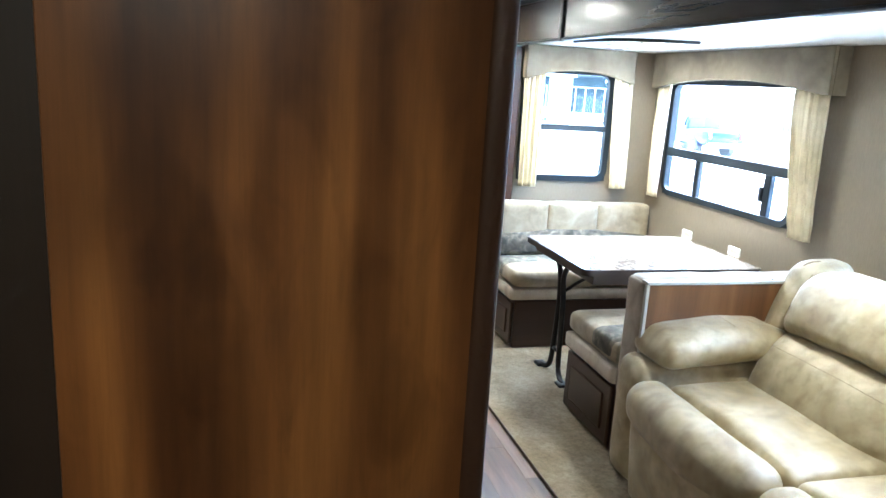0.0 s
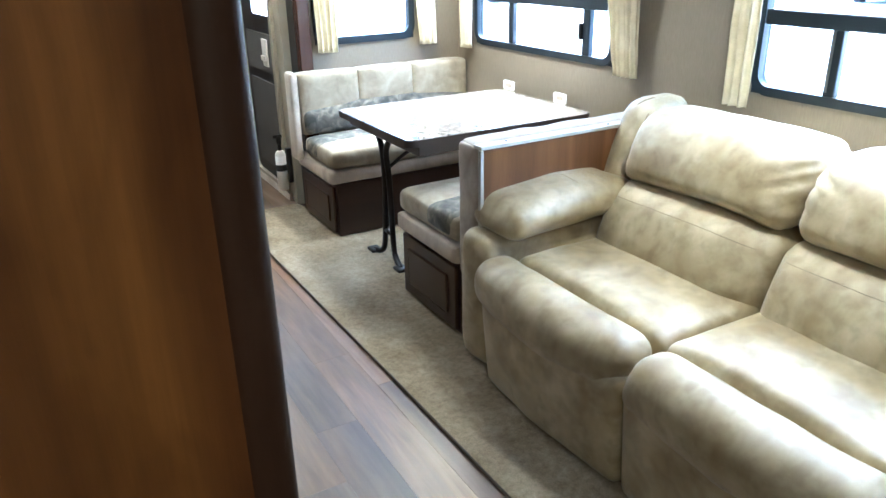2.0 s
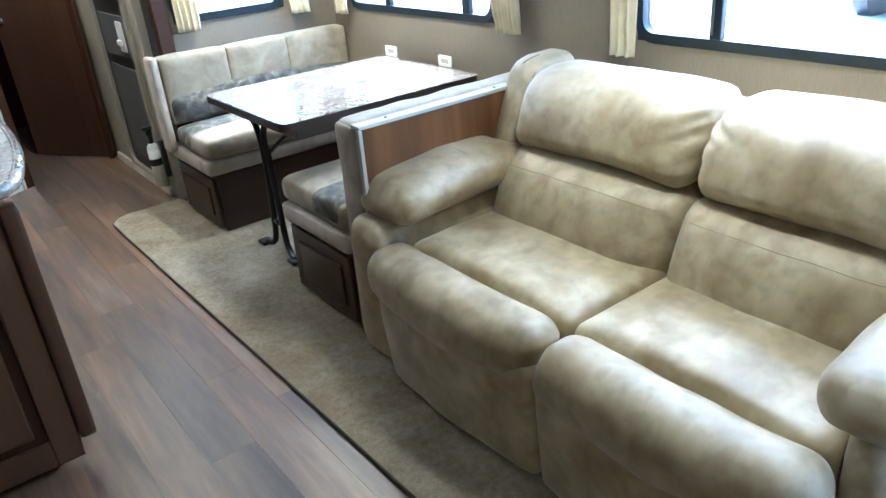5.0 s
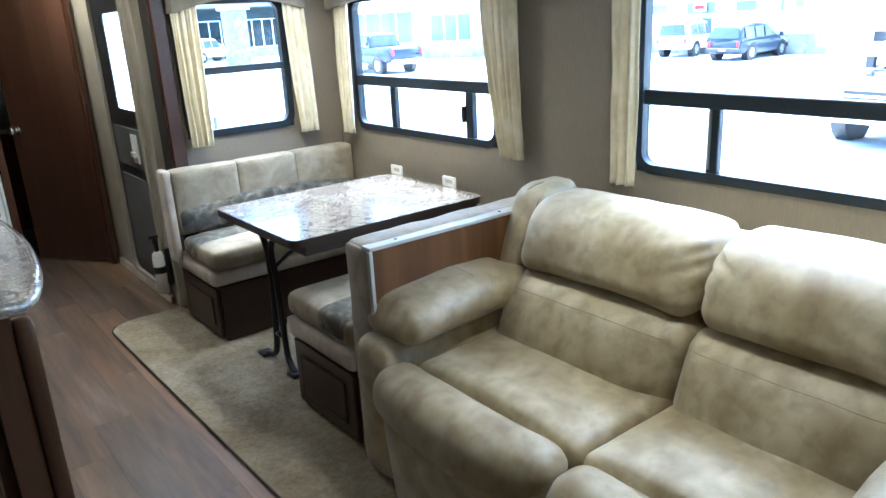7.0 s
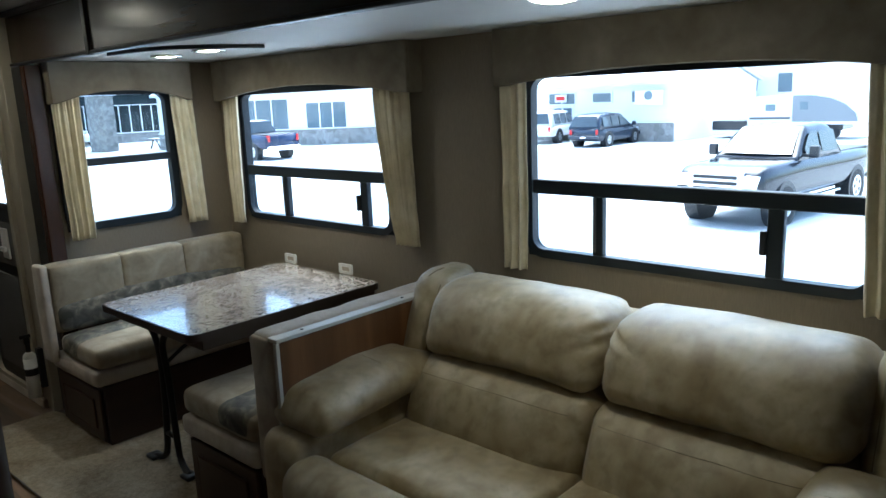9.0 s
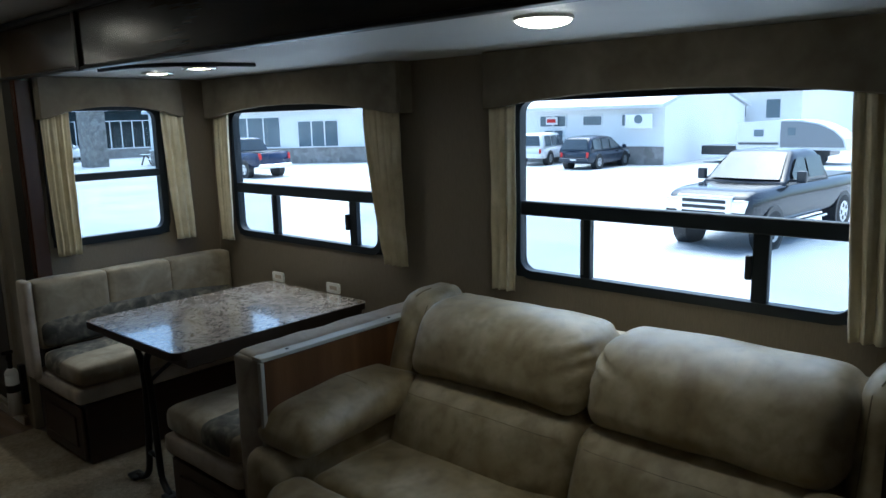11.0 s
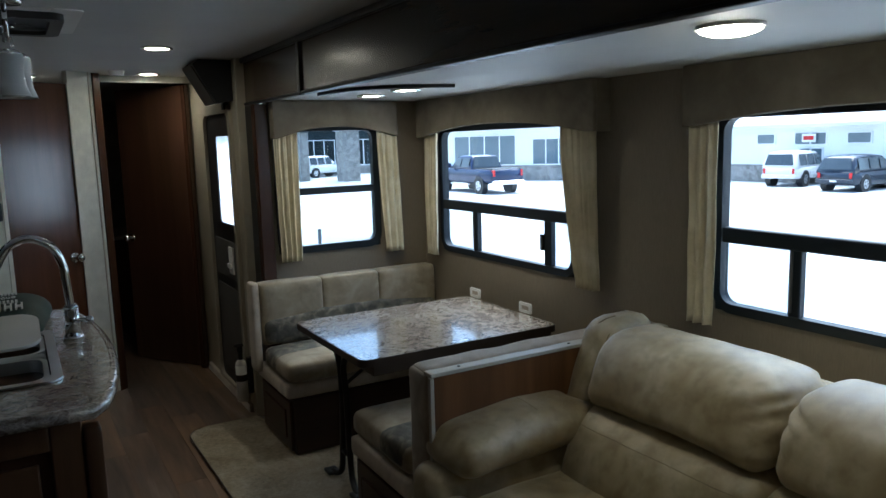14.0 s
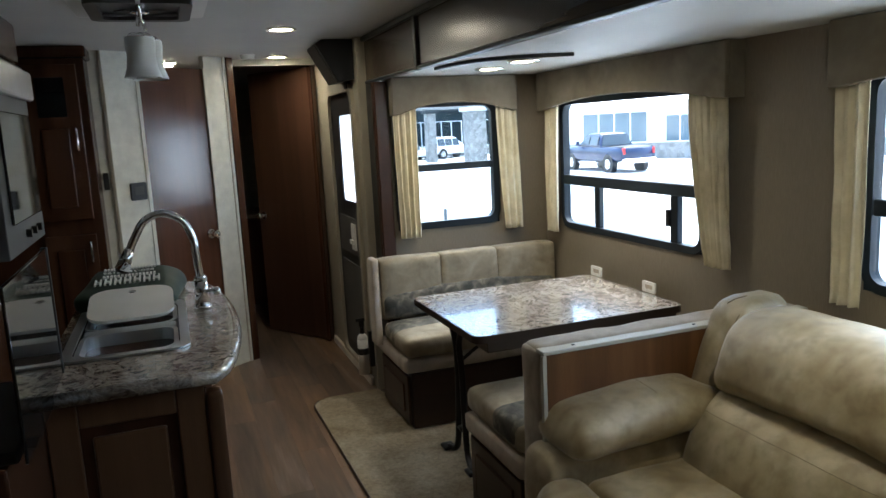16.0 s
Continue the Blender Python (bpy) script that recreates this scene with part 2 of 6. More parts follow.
def wallpaper(nt, nodes, bsdf):
    v = coords(nt, (1, 1, 0.12), shift=False)
    v2 = coords(nt, shift=False)
    a = noise_tex(nt, v, 260, 2)
    b = noise_tex(nt, v2, 3, 3)
    col = ramp(nt, a, [(0.3, (0.205, 0.171, 0.125)), (0.7, (0.235, 0.198, 0.146))])
    col = mixed(nt, col, ramp(nt, b, [(0.3, (0.92, 0.92, 0.92)), (0.7, (1, 1, 1))]), 1.0, "MULTIPLY")
    nt.links.new(col, bsdf.inputs["Base Color"])
    bsdf.inputs["Roughness"].default_value = 0.6
    bsdf.inputs["Specular IOR Level"].default_value = 0.3
    bump(nt, bsdf, a, 0.1, 0.001)


M = {
    "wallpaper": material("taupe_wallpaper", wallpaper),
    "whitewall": plain("cream_wall", (0.7, 0.69, 0.61), 0.5, vary=0.11, scale=14, grain=300, bumpy=0.12),
    "jamb": plain("tan_jamb", (0.36, 0.325, 0.25), 0.5, vary=0.08, scale=5, grain=260),
    "ceiling": plain("ceiling_vinyl", (0.62, 0.62, 0.6), 0.55, vary=0.04, scale=3, grain=240, bumpy=0.1),
    "panel": material("brown_panel_wood", panel_mat),
    "cherry": wood("dark_cherry_wood", (0.028, 0.0125, 0.008), (0.066, 0.027, 0.015), (0.11, 0.047, 0.025), "z", 0.26, 22),
    "doorwood": wood("red_brown_door", (0.055, 0.021, 0.012), (0.11, 0.042, 0.022), (0.16, 0.064, 0.032), "z", 0.26, 24, 0.8, 0.0, 0.8),
    "darkdoor": wood("dark_brown_door", (0.04, 0.019, 0.012), (0.085, 0.041, 0.025), (0.14, 0.07, 0.042), "z", 0.3, 24, 0.6, 0.0, 0.4),
    "boxwood": wood("bench_box_wood", (0.022, 0.0105, 0.007), (0.044, 0.02, 0.012), (0.066, 0.031, 0.018), "x", 0.4, 22),
    "fascia": wood("fascia_wood", (0.035, 0.023, 0.015), (0.06, 0.041, 0.027), (0.09, 0.062, 0.041), "y", 0.24, 14),
    "edgetrim": wood("dark_edge_wood", (0.022, 0.01, 0.005), (0.04, 0.019, 0.009), (0.06, 0.029, 0.014), "z", 0.55, 30, 0.25),
    "backpanel": wood("partition_wood", (0.06, 0.025, 0.01), (0.17, 0.078, 0.03), (0.29, 0.15, 0.06), "z", 0.3, 34, 0.5, 0.9),
    "plank": material("vinyl_plank", plank_mat),
    "carpet": material("tan_carpet", carpet_mat),
    "suede": material("tan_microfibre", suede_mat),
    "seam": fabric("sofa_seam", (0.22, 0.18, 0.11), (0.26, 0.215, 0.135), (0.3, 0.25, 0.16), 20, 500, 0.9, 0.2, 0.1),
    "cushion": fabric("beige_cushion", (0.27, 0.228, 0.158), (0.35, 0.3, 0.212), (0.43, 0.375, 0.275), 9, 420, 0.85, 0.3),
    "band": fabric("grey_pattern_band", (0.06, 0.062, 0.055), (0.13, 0.125, 0.105), (0.3, 0.275, 0.22), 16, 400, 0.85, 0.3, 0.1),
    "trimcloth": fabric("cream_trim_cloth", (0.44, 0.38, 0.31), (0.54, 0.475, 0.39), (0.62, 0.56, 0.47), 6, 420, 0.8, 0.25),
    "wrapcloth": fabric("beige_wrap_cloth", (0.33, 0.28, 0.22), (0.42, 0.365, 0.29), (0.5, 0.44, 0.36), 8, 420, 0.85, 0.3),
    "palestrip": plain("pale_strip_vinyl", (0.5, 0.485, 0.41), 0.5, vary=0.1, scale=9),
    "islandwood": wood("island_brown_wood", (0.07, 0.034, 0.017), (0.135, 0.068, 0.034), (0.19, 0.1, 0.052), "z", 0.3, 24),
    "curtain": fabric("cream_curtain", (0.62, 0.55, 0.38), (0.7, 0.63, 0.45), (0.76, 0.7, 0.54), 5, 520, 0.85, 0.25, 0.1),
    "valance": fabric("beige_valance", (0.15, 0.127, 0.09), (0.19, 0.163, 0.118), (0.23, 0.2, 0.15), 5, 460, 0.85, 0.3, 0.1),
    "laminate": material("stone_laminate", stone_laminate),
    "tableedge": plain("dark_edge_band", (0.03, 0.02, 0.015), 0.35),
    "brownedge": plain("brown_edge_band", (0.07, 0.052, 0.04), 0.35),
    "black": plain("black_plastic", (0.012, 0.013, 0.015), 0.4, vary=0.2),
    "frame": plain("window_frame_enamel", (0.011, 0.016, 0.022), 0.5, vary=0.15, spec=0.3),
    "blackmetal": plain("black_metal", (0.01, 0.01, 0.011), 0.45, 0.3),
    "chrome": plain("chrome", (0.8, 0.8, 0.8), 0.045, 1.0, vary=0.03, bumpy=0.01),
    "steel": plain("stainless_steel", (0.66, 0.67, 0.68), 0.34, 1.0, vary=0.06, bumpy=0.03),
    "whiteplastic": plain("white_plastic", (0.8, 0.79, 0.76), 0.4, vary=0.04),
    "greenbag": fabric("dark_green_bag", (0.005, 0.018, 0.012), (0.008, 0.028, 0.018), (0.012, 0.038, 0.024), 8, 300, 0.5, 0.2, 0.05),
    "greydoor": plain("grey_door_skin", (0.1, 0.1, 0.1), 0.5, vary=0.08),
    "glass": glass_pane("clear_window_glass", (0.93, 0.95, 0.955)),
    "screen": glass_pane("screened_window_glass", (0.72, 0.77, 0.8)),
    "darkglass": plain("smoked_glass", (0.008, 0.009, 0.01), 0.05, vary=0.05, bumpy=0.0, spec=0.8),
    "frosted": material("frosted_glass", frosted),
    "shade": plain("opal_glass_shade", (0.78, 0.78, 0.74), 0.3, vary=0.04),
    "lamp": glowing("warm_lamp_lens", (1.0, 0.84, 0.62), LAMP),
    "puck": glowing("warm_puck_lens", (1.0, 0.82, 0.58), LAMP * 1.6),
    # near-black colour carries the darkness of the gap by the partition
    "wardrobe": wood("dark_gap_wood", (0.009, 0.006, 0.004), (0.016, 0.01, 0.006), (0.024, 0.015, 0.009), "z", 0.5, 24, 0.3),
    "asphalt": plain("pale_gravel_lot", (0.44, 0.45, 0.45), 0.9, vary=0.14, scale=0.4, grain=60, bumpy=0.5),
    "siding": plain("white_siding", (0.82, 0.82, 0.8), 0.6, vary=0.04, scale=0.6),
    "roofing": plain("pale_metal_roof", (0.62, 0.64, 0.66), 0.45, vary=0.05, scale=0.6),
    "carglass": plain("tinted_car_glass", (0.05, 0.062, 0.07), 0.06, vary=0.1, bumpy=0.0, spec=0.6),
    # near-black glass, roof and front: a porch overhang's shade put into the colours
    "porchglass": plain("shaded_porch_glass", (0.012, 0.02, 0.022), 0.35, vary=0.4, scale=0.7, spec=0.15, bumpy=0.0),
    "darkroof": plain("dark_shingle_roof", (0.03, 0.035, 0.035), 0.8, vary=0.2, scale=1.5),
    "darkfront": plain("dark_shop_front", (0.02, 0.03, 0.034), 0.5, vary=0.35, scale=0.5, spec=0.2),
    "rubble": material("rubble_stone", rubble),
    "shopglass": plain("dark_shop_glass", (0.14, 0.18, 0.2), 0.06, vary=0.2, scale=0.4, bumpy=0.0),
    "carwhite": plain("white_car_paint", (0.72, 0.72, 0.72), 0.2, vary=0.03, bumpy=0.0),
    "carnavy": plain("navy_car_paint", (0.02, 0.027, 0.042), 0.18, vary=0.05, bumpy=0.0),
    "carblue": plain("blue_car_paint", (0.012, 0.022, 0.06), 0.18, vary=0.05, bumpy=0.0),
    "carblack": plain("black_car_paint", (0.016, 0.018, 0.022), 0.15, vary=0.05, bumpy=0.0),
    "tyre": plain("tyre_rubber", (0.02, 0.02, 0.02), 0.8),
    "red": plain("red_lens", (0.5, 0.02, 0.02), 0.25, vary=0.05),
    "leaf": plain("tree_leaf", (0.05, 0.09, 0.035), 0.7, vary=0.4, scale=1.0),
    "bark": plain("tree_bark", (0.1, 0.075, 0.055), 0.9, vary=0.3, scale=4, bumpy=0.6),
    "nosegrey": plain("grey_gelcoat", (0.2, 0.21, 0.22), 0.35, vary=0.06),
    "yellow": plain("yellow_marker", (0.7, 0.5, 0.08), 0.5),
    "greystuff": plain("grey_bezel", (0.045, 0.04, 0.036), 0.45),
}


# ---- building blocks ----
def mesh_of(name, bm, mat, smooth=False):
    me = bpy.data.meshes.new(name)
    bm.normal_update()
    bm.to_mesh(me)
    bm.free()
    me.materials.append(M[mat])
    if smooth:
        for p in me.polygons:
            p.use_smooth = True
    return me


def part(name, bm, mat, parent=None, label="", smooth=False):
    """One mesh object, under a thing or a part."""
    ob = new(name, mesh_of(name, bm, mat, smooth))
    if parent is not None:
        ob.parent = parent
        ob.matrix_parent_inverse = parent.matrix_world.inverted()
    if label:
        ob["label"] = label
    return ob


def thing(name, label, category, at=(0, 0, 0), group="", turn=0.0):
    ob = new(name)
    ob.empty_display_size = 0.1
    ob.matrix_world = pose(*at, 0, 0, turn)
    return tagged(ob, label, category, group)


def structure(ob, label="", category=""):
    return tagged(ob, label, category, kind="structure")


def add_box(bm, lo, hi, bevel=0.0, seg=2):
    c = [(a + b) / 2 for a, b in zip(lo, hi)]
    s = [max(b - a, 1e-4) for a, b in zip(lo, hi)]
    res = bmesh.ops.create_cube(bm, size=1.0, matrix=Matrix.Translation(c) @ Matrix.Diagonal((*s, 1)))
    if bevel:
        edges = list({e for v in res["verts"] for e in v.link_edges})
        bmesh.ops.bevel(bm, geom=edges, offset=bevel, segments=seg, affect="EDGES", profile=0.5)
    return bm


def box(lo, hi, bevel=0.0, seg=2):
    return add_box(bmesh.new(), lo, hi, bevel, seg)


def add_cyl(bm, a, b, r0, r1=None, n=20):
    a, b = Vector(a), Vector(b)
    d = b - a
    m = Matrix.Translation((a + b) / 2) @ d.to_track_quat("Z", "Y").to_matrix().to_4x4()
    bmesh.ops.create_cone(bm, cap_ends=True, segments=n, radius1=r0, radius2=r0 if r1 is None else r1, depth=d.length, matrix=m)
    return bm


def cyl(a, b, r0, r1=None, n=20):
    return add_cyl(bmesh.new(), a, b, r0, r1, n)


def add_ball(bm, c, r, sq=(1, 1, 1), n=16):
    bmesh.ops.create_uvsphere(bm, u_segments=n, v_segments=n // 2 + 2, radius=r, matrix=Matrix.Translation(c) @ Matrix.Diagonal((*sq, 1)))
    return bm


def add_tube(bm, pts, r, n=10, closed=False):
    pts = [Vector(p) for p in pts]
    rings = []
    up = Vector((0.123, 0.31, 0.94))
    for i, p in enumerate(pts):
        q0, q1 = pts[max(i - 1, 0)], pts[min(i + 1, len(pts) - 1)]
        d = (q1 - q0).normalized()
        a = d.cross(up)
        a = a.normalized() if a.length > 1e-3 else d.cross(Vector((1, 0, 0))).normalized()
        b = d.cross(a).normalized()
        rr = r[i] if isinstance(r, (list, tuple)) else r
        rings.append([bm.verts.new(p + rr * (math.cos(t) * a + math.sin(t) * b)) for t in (2 * math.pi * k / n for k in range(n))])
    for r0, r1 in zip(rings, rings[1:]):
        for k in range(n):
            bm.faces.new((r0[k], r0[(k + 1) % n], r1[(k + 1) % n], r1[k]))
    bm.faces.new(rings[0][::-1])
    bm.faces.new(rings[-1])
    bmesh.ops.recalc_face_normals(bm, faces=bm.faces)
    return bm


def tube(pts, r, n=10):
    return add_tube(bmesh.new(), pts, r, n)


def smooth_path(pts, steps=6):
    """A rounded line through the points (Catmull-Rom)."""
    pts = [Vector(p) for p in pts]
    out = []
    for i in range(len(pts) - 1):
        p0, p1, p2, p3 = pts[max(i - 1, 0)], pts[i], pts[i + 1], pts[min(i + 2, len(pts) - 1)]
        for k in range(steps):
            t = k / steps
            out.append(0.5 * ((2 * p1) + (p2 - p0) * t + (2 * p0 - 5 * p1 + 4 * p2 - p3) * t * t + (3 * p1 - p0 - 3 * p2 + p3) * t ** 3))
    out.append(pts[-1])
    return out


def cushion(lo, hi, r=0.05, n=(12, 12, 8), bulge=(0, 0, 0), wrinkle=0.0, shape=None, seed=0.0):
    """A soft rounded block, puffed out by bulge metres along each axis and bent by shape()."""
    half = [(b - a) / 2 for a, b in zip(lo, hi)]
    mid = [(a + b) / 2 for a, b in zip(lo, hi)]
    r = min(r, *half)
    bm = bmesh.new()
    for ax in range(3):
        b_, c_ = [k for k in range(3) if k != ax]
        for sg in (-1, 1):
            grid = []
            for i in range(n[b_] + 1):
                row = []
                for j in range(n[c_] + 1):
                    u = [0, 0, 0]
                    u[ax] = sg
                    # denser rows near the edges
                    u[b_] = math.sin((i / n[b_] - 0.5) * math.pi)
                    u[c_] = math.sin((j / n[c_] - 0.5) * math.pi)
                    p = Vector([u[k] * half[k] for k in range(3)])
                    inner = Vector([max(-(half[k] - r), min(half[k] - r, p[k])) for k in range(3)])
                    d = p - inner
                    if d.length > 1e-9:
                        p = inner + d.normalized() * r
                    f = [max(0.0, 1 - (p[k] / half[k]) ** 2) for k in range(3)]
                    q = p.copy()
                    for k in range(3):
                        o1, o2 = [m_ for m_ in range(3) if m_ != k]
                        q[k] += bulge[k] * f[o1] ** 0.6 * f[o2] ** 0.6 * (p[k] / half[k])
                    q += Vector(mid)
                    if shape:
                        q = shape(q)
                    if wrinkle:
                        q += Vector(noise.noise_vector(q * 7 + Vector((seed, seed, 0)))) * wrinkle
                    row.append(bm.verts.new(q))
                grid.append(row)
            for i in range(n[b_]):
                for j in range(n[c_]):
                    bm.faces.new((grid[i][j], grid[i + 1][j], grid[i + 1][j + 1], grid[i][j + 1]))
    bmesh.ops.remove_doubles(bm, verts=bm.verts, dist=1e-5)
    bmesh.ops.recalc_face_normals(bm, faces=bm.faces)
    return bm


def rounded_rect(w, h, r, n=6):
    out = []
    for cx, cy, a0 in ((w / 2 - r, h / 2 - r, 0), (-w / 2 + r, h / 2 - r, 90), (-w / 2 + r, -h / 2 + r, 180), (w / 2 - r, -h / 2 + r, 270)):
        for k in range(n + 1):
            a = radians(a0 + 90 * k / n)
            out.append((cx + r * math.cos(a), cy + r * math.sin(a)))
    return out


def prism(outline, place, d0, d1):
    """A flat outline (u, v) pushed from depth d0 to d1; place(u, v, d) gives the point."""
    bm = bmesh.new()
    a = [bm.verts.new(place(u, v, d0)) for u, v in outline]
    b = [bm.verts.new(place(u, v, d1)) for u, v in outline]
    k = len(outline)
    for i in range(k):
        bm.faces.new((a[i], a[(i + 1) % k], b[(i + 1) % k], b[i]))
    bm.faces.new(a[::-1])
    bm.faces.new(b)
    bmesh.ops.recalc_face_normals(bm, faces=bm.faces)
    return bm


def ring(outer, inner, place, d0, d1):
    bm = bmesh.new()
    k = len(outer)
    rows = [[bm.verts.new(place(u, v, d)) for u, v in line] for line, d in ((outer, d0), (outer, d1), (inner, d1), (inner, d0))]
    for j in range(4):
        p, q = rows[j], rows[(j + 1) % 4]
        for i in range(k):
            bm.faces.new((p[i], p[(i + 1) % k], q[(i + 1) % k], q[i]))
    bmesh.ops.recalc_face_normals(bm, faces=bm.faces)
    return bm


def wall(name, axis, at, thick, span, z0, z1, holes=(), mat="wallpaper"):
    """An upright wall square to axis, with openings (a0, a1, z0, z1) cut through."""
    us = sorted({span[0], span[1], *(h[0] for h in holes), *(h[1] for h in holes)})
    zs = sorted({z0, z1, *(h[2] for h in holes), *(h[3] for h in holes)})
    bm = bmesh.new()
    solid = lambda i, j: 0 <= i < len(us) - 1 and 0 <= j < len(zs) - 1 and not any(
        h[0] - 1e-6 <= us[i] and us[i + 1] <= h[1] + 1e-6 and h[2] - 1e-6 <= zs[j] and zs[j + 1] <= h[3] + 1e-6 for h in holes)
    pt = lambda u, d, z: (d, u, z) if axis == "x" else (u, d, z)
    d0, d1 = at, at + thick
    for i in range(len(us) - 1):
        for j in range(len(zs) - 1):
            if not solid(i, j):
                continue
            ua, ub, za, zb = us[i], us[i + 1], zs[j], zs[j + 1]
            quads = [[(ua, d0, za), (ub, d0, za), (ub, d0, zb), (ua, d0, zb)], [(ua, d1, za), (ub, d1, za), (ub, d1, zb), (ua, d1, zb)]]
            if not solid(i - 1, j):
                quads.append([(ua, d0, za), (ua, d1, za), (ua, d1, zb), (ua, d0, zb)])
            if not solid(i + 1, j):
                quads.append([(ub, d0, za), (ub, d1, za), (ub, d1, zb), (ub, d0, zb)])
            if not solid(i, j - 1):
                quads.append([(ua, d0, za), (ub, d0, za), (ub, d1, za), (ua, d1, za)])
            if not solid(i, j + 1):
                quads.append([(ua, d0, zb), (ub, d0, zb), (ub, d1, zb), (ua, d1, zb)])
            for q in quads:
                bm.faces.new([bm.verts.new(pt(*c)) for c in q])
    bmesh.ops.remove_doubles(bm, verts=bm.verts, dist=1e-5)
    bmesh.ops.recalc_face_normals(bm, faces=bm.faces)
    return structure(part(name, bm, mat))


# ---- setting: shell of the trailer ----
XE, YN, YS = 2.96, 4.935, 1.2          # slide-out: outer wall, far end wall, near end wall
XW, XM = -0.62, 1.87                    # main body: far side wall, entry side wall
ZS, ZC = 1.85, 2.095                    # ceilings of slide-out and main body
YB, YF = -1.3, 9.0                      # back and front ends of the body

structure(part("floor", box((XW - 0.05, YB - 0.05, -0.09), (XE + 0.06, YF, -0.006)), "boxwood"), "grey-brown vinyl plank floor with straight joints", "floor")
W1 = (2.0, 2.645, 0.985, 1.72)
W2 = (3.485, 4.72, 0.95, 1.69)
W3 = (1.44, 2.715, 0.95, 1.69)
wall("wall_slide_east", "x", XE, 0.03, (YS - 0.06, YN + 0.06), -0.09, ZS + 0.04, [(W2[0] + 0.004, W2[1] - 0.004, W2[2] + 0.004, W2[3] - 0.004), (W3[0] + 0.004, W3[1] - 0.004, W3[2] + 0.004, W3[3] - 0.004)])
wall("wall_slide_north", "y", YN, 0.03, (XM + 0.1, XE), -0.09, ZS + 0.04, [(W1[0] + 0.004, W1[1] - 0.004, W1[2] + 0.004, W1[3] - 0.004)])
wall("wall_slide_south", "y", YS - 0.06, 0.06, (XM + 0.1, XE), -0.09, ZS + 0.04, (), "tableedge")
DOOR = (5.26, 5.93, 0.05, 1.83)
wall("wall_main_east", "x", XM, 0.06, (5.12, YF), -0.09, ZC, [DOOR], "jamb")
wall("wall_main_east_back", "x", XM, 0.06, (YB, YS - 0.06), -0.09, ZC, (), "wallpaper")
wall("wall_main_west", "x", XW - 0.06, 0.06, (YB, YF), -0.09, ZC, (), "wallpaper")
wall("wall_back", "y", YB - 0.06, 0.06, (XW - 0.06, XM + 0.06), -0.09, ZC, (), "wallpaper")
wall("wall_front", "y", YF, 0.06, (XW - 0.06, XM + 0.06), -0.09, ZC, (), "whitewall")
structure(part("ceiling", box((XW - 0.06, YB - 0.06, ZC), (XM + 0.12, YF + 0.06, ZC + 0.05)), "ceiling"), "off-white vinyl trailer ceiling", "ceiling")
structure(part("ceiling_slide", box((1.942, YS - 0.06, ZS), (XE, YN, ZS + 0.05)), "ceiling"), "off-white slide-out ceiling", "ceiling")

# header board over the slide-out's mouth
fas = thing("slide_fascia", "dark wood fascia board with black trim over the slide-out", "fascia", (1.915, 3, ZS))
for a, b in ((YS, 4.17), (4.185, 5.16)):
    part("board", box((1.915, a, ZS - 0.005), (1.94, b, ZC - 0.02), 0.004), "fascia", fas)
part("joint_strip", box((1.902, 4.16, ZS - 0.022), (1.925, 4.195, ZC - 0.02), 0.004), "black", fas, "black joint strip")
part("lower_trim", box((1.905, YS, ZS - 0.018), (1.95, 5.16, ZS - 0.003), 0.006), "black", fas, "black lower trim")
part("upper_trim", box((1.895, YS, ZC - 0.03), (1.94, 5.16, ZC - 0.002), 0.006), "black", fas, "black upper trim")
part("end_post", box((1.895, 5.16, ZS - 0.1), (1.945, 5.2, ZC - 0.004), 0.008), "black", fas, "black end post")
# upright edges where the slide-out meets the body
post = thing("slide_end_trim", "brown wood and black upright trim at the slide-out's end", "trim", (1.93, 5.0, 0))
part("wood_board", box((1.9, YN - 0.03, 0), (1.975, YN + 0.03, ZS - 0.02), 0.006), "cherry", post)
part("seal", box((1.905, YN + 0.032, 0), (1.97, 5.1, ZS - 0.02), 0.01), "black", post, "black rubber seal")
part("jamb", box((1.862, 5.102, 0), (1.93, 5.13, ZC - 0.004), 0.006), "jamb", post, "tan wall jamb")

# diagonal bathroom wall with its door, and the wall beside it
DB, DE = Vector((0.5, 5.64, 0)), Vector((1.2528, 6.142, 0))
dirn = (DE - DB).normalized()
nrm = Vector((dirn.y, -dirn.x, 0))
dlen = (DE - DB).length


def diag(u, v, d):
    return DB + dirn * u + nrm * d + Vector((0, 0, v))


D0, D1, DH = 0.215, 0.7, 2.02
for nm, ua, ub, za, zb in (("wall_diagonal_1", 0, D0, -0.09, ZC), ("wall_diagonal_2", D1, dlen, -0.09, ZC)):
    structure(part(nm, prism([(ua, za), (ub, za), (ub, zb), (ua, zb)], diag, -0.04, 0.0), "whitewall"), "cream wall beside the bathroom door", "wall")
wall("wall_pantry", "y", 5.64, 0.04, (XW, 0.5), -0.09, ZC, (), "whitewall")
bath = thing("bathroom_door", "closed red-brown wooden bathroom door with a chrome knob", "door", tuple(diag(0.52, 0, -0.02)))
tagged(bath, kind="structure")
part("leaf", prism([(D0 + 0.006, 0.01), (D1 - 0.006, 0.01), (D1 - 0.006, DH - 0.006), (D0 + 0.006, DH - 0.006)], diag, -0.035, -0.008), "doorwood", bath)
kb = cyl(diag(D1 - 0.07, 0.945, -0.008), diag(D1 - 0.07, 0.945, 0.006), 0.03)
add_cyl(kb, diag(D1 - 0.07, 0.945, 0.0), diag(D1 - 0.07, 0.945, 0.04), 0.012)
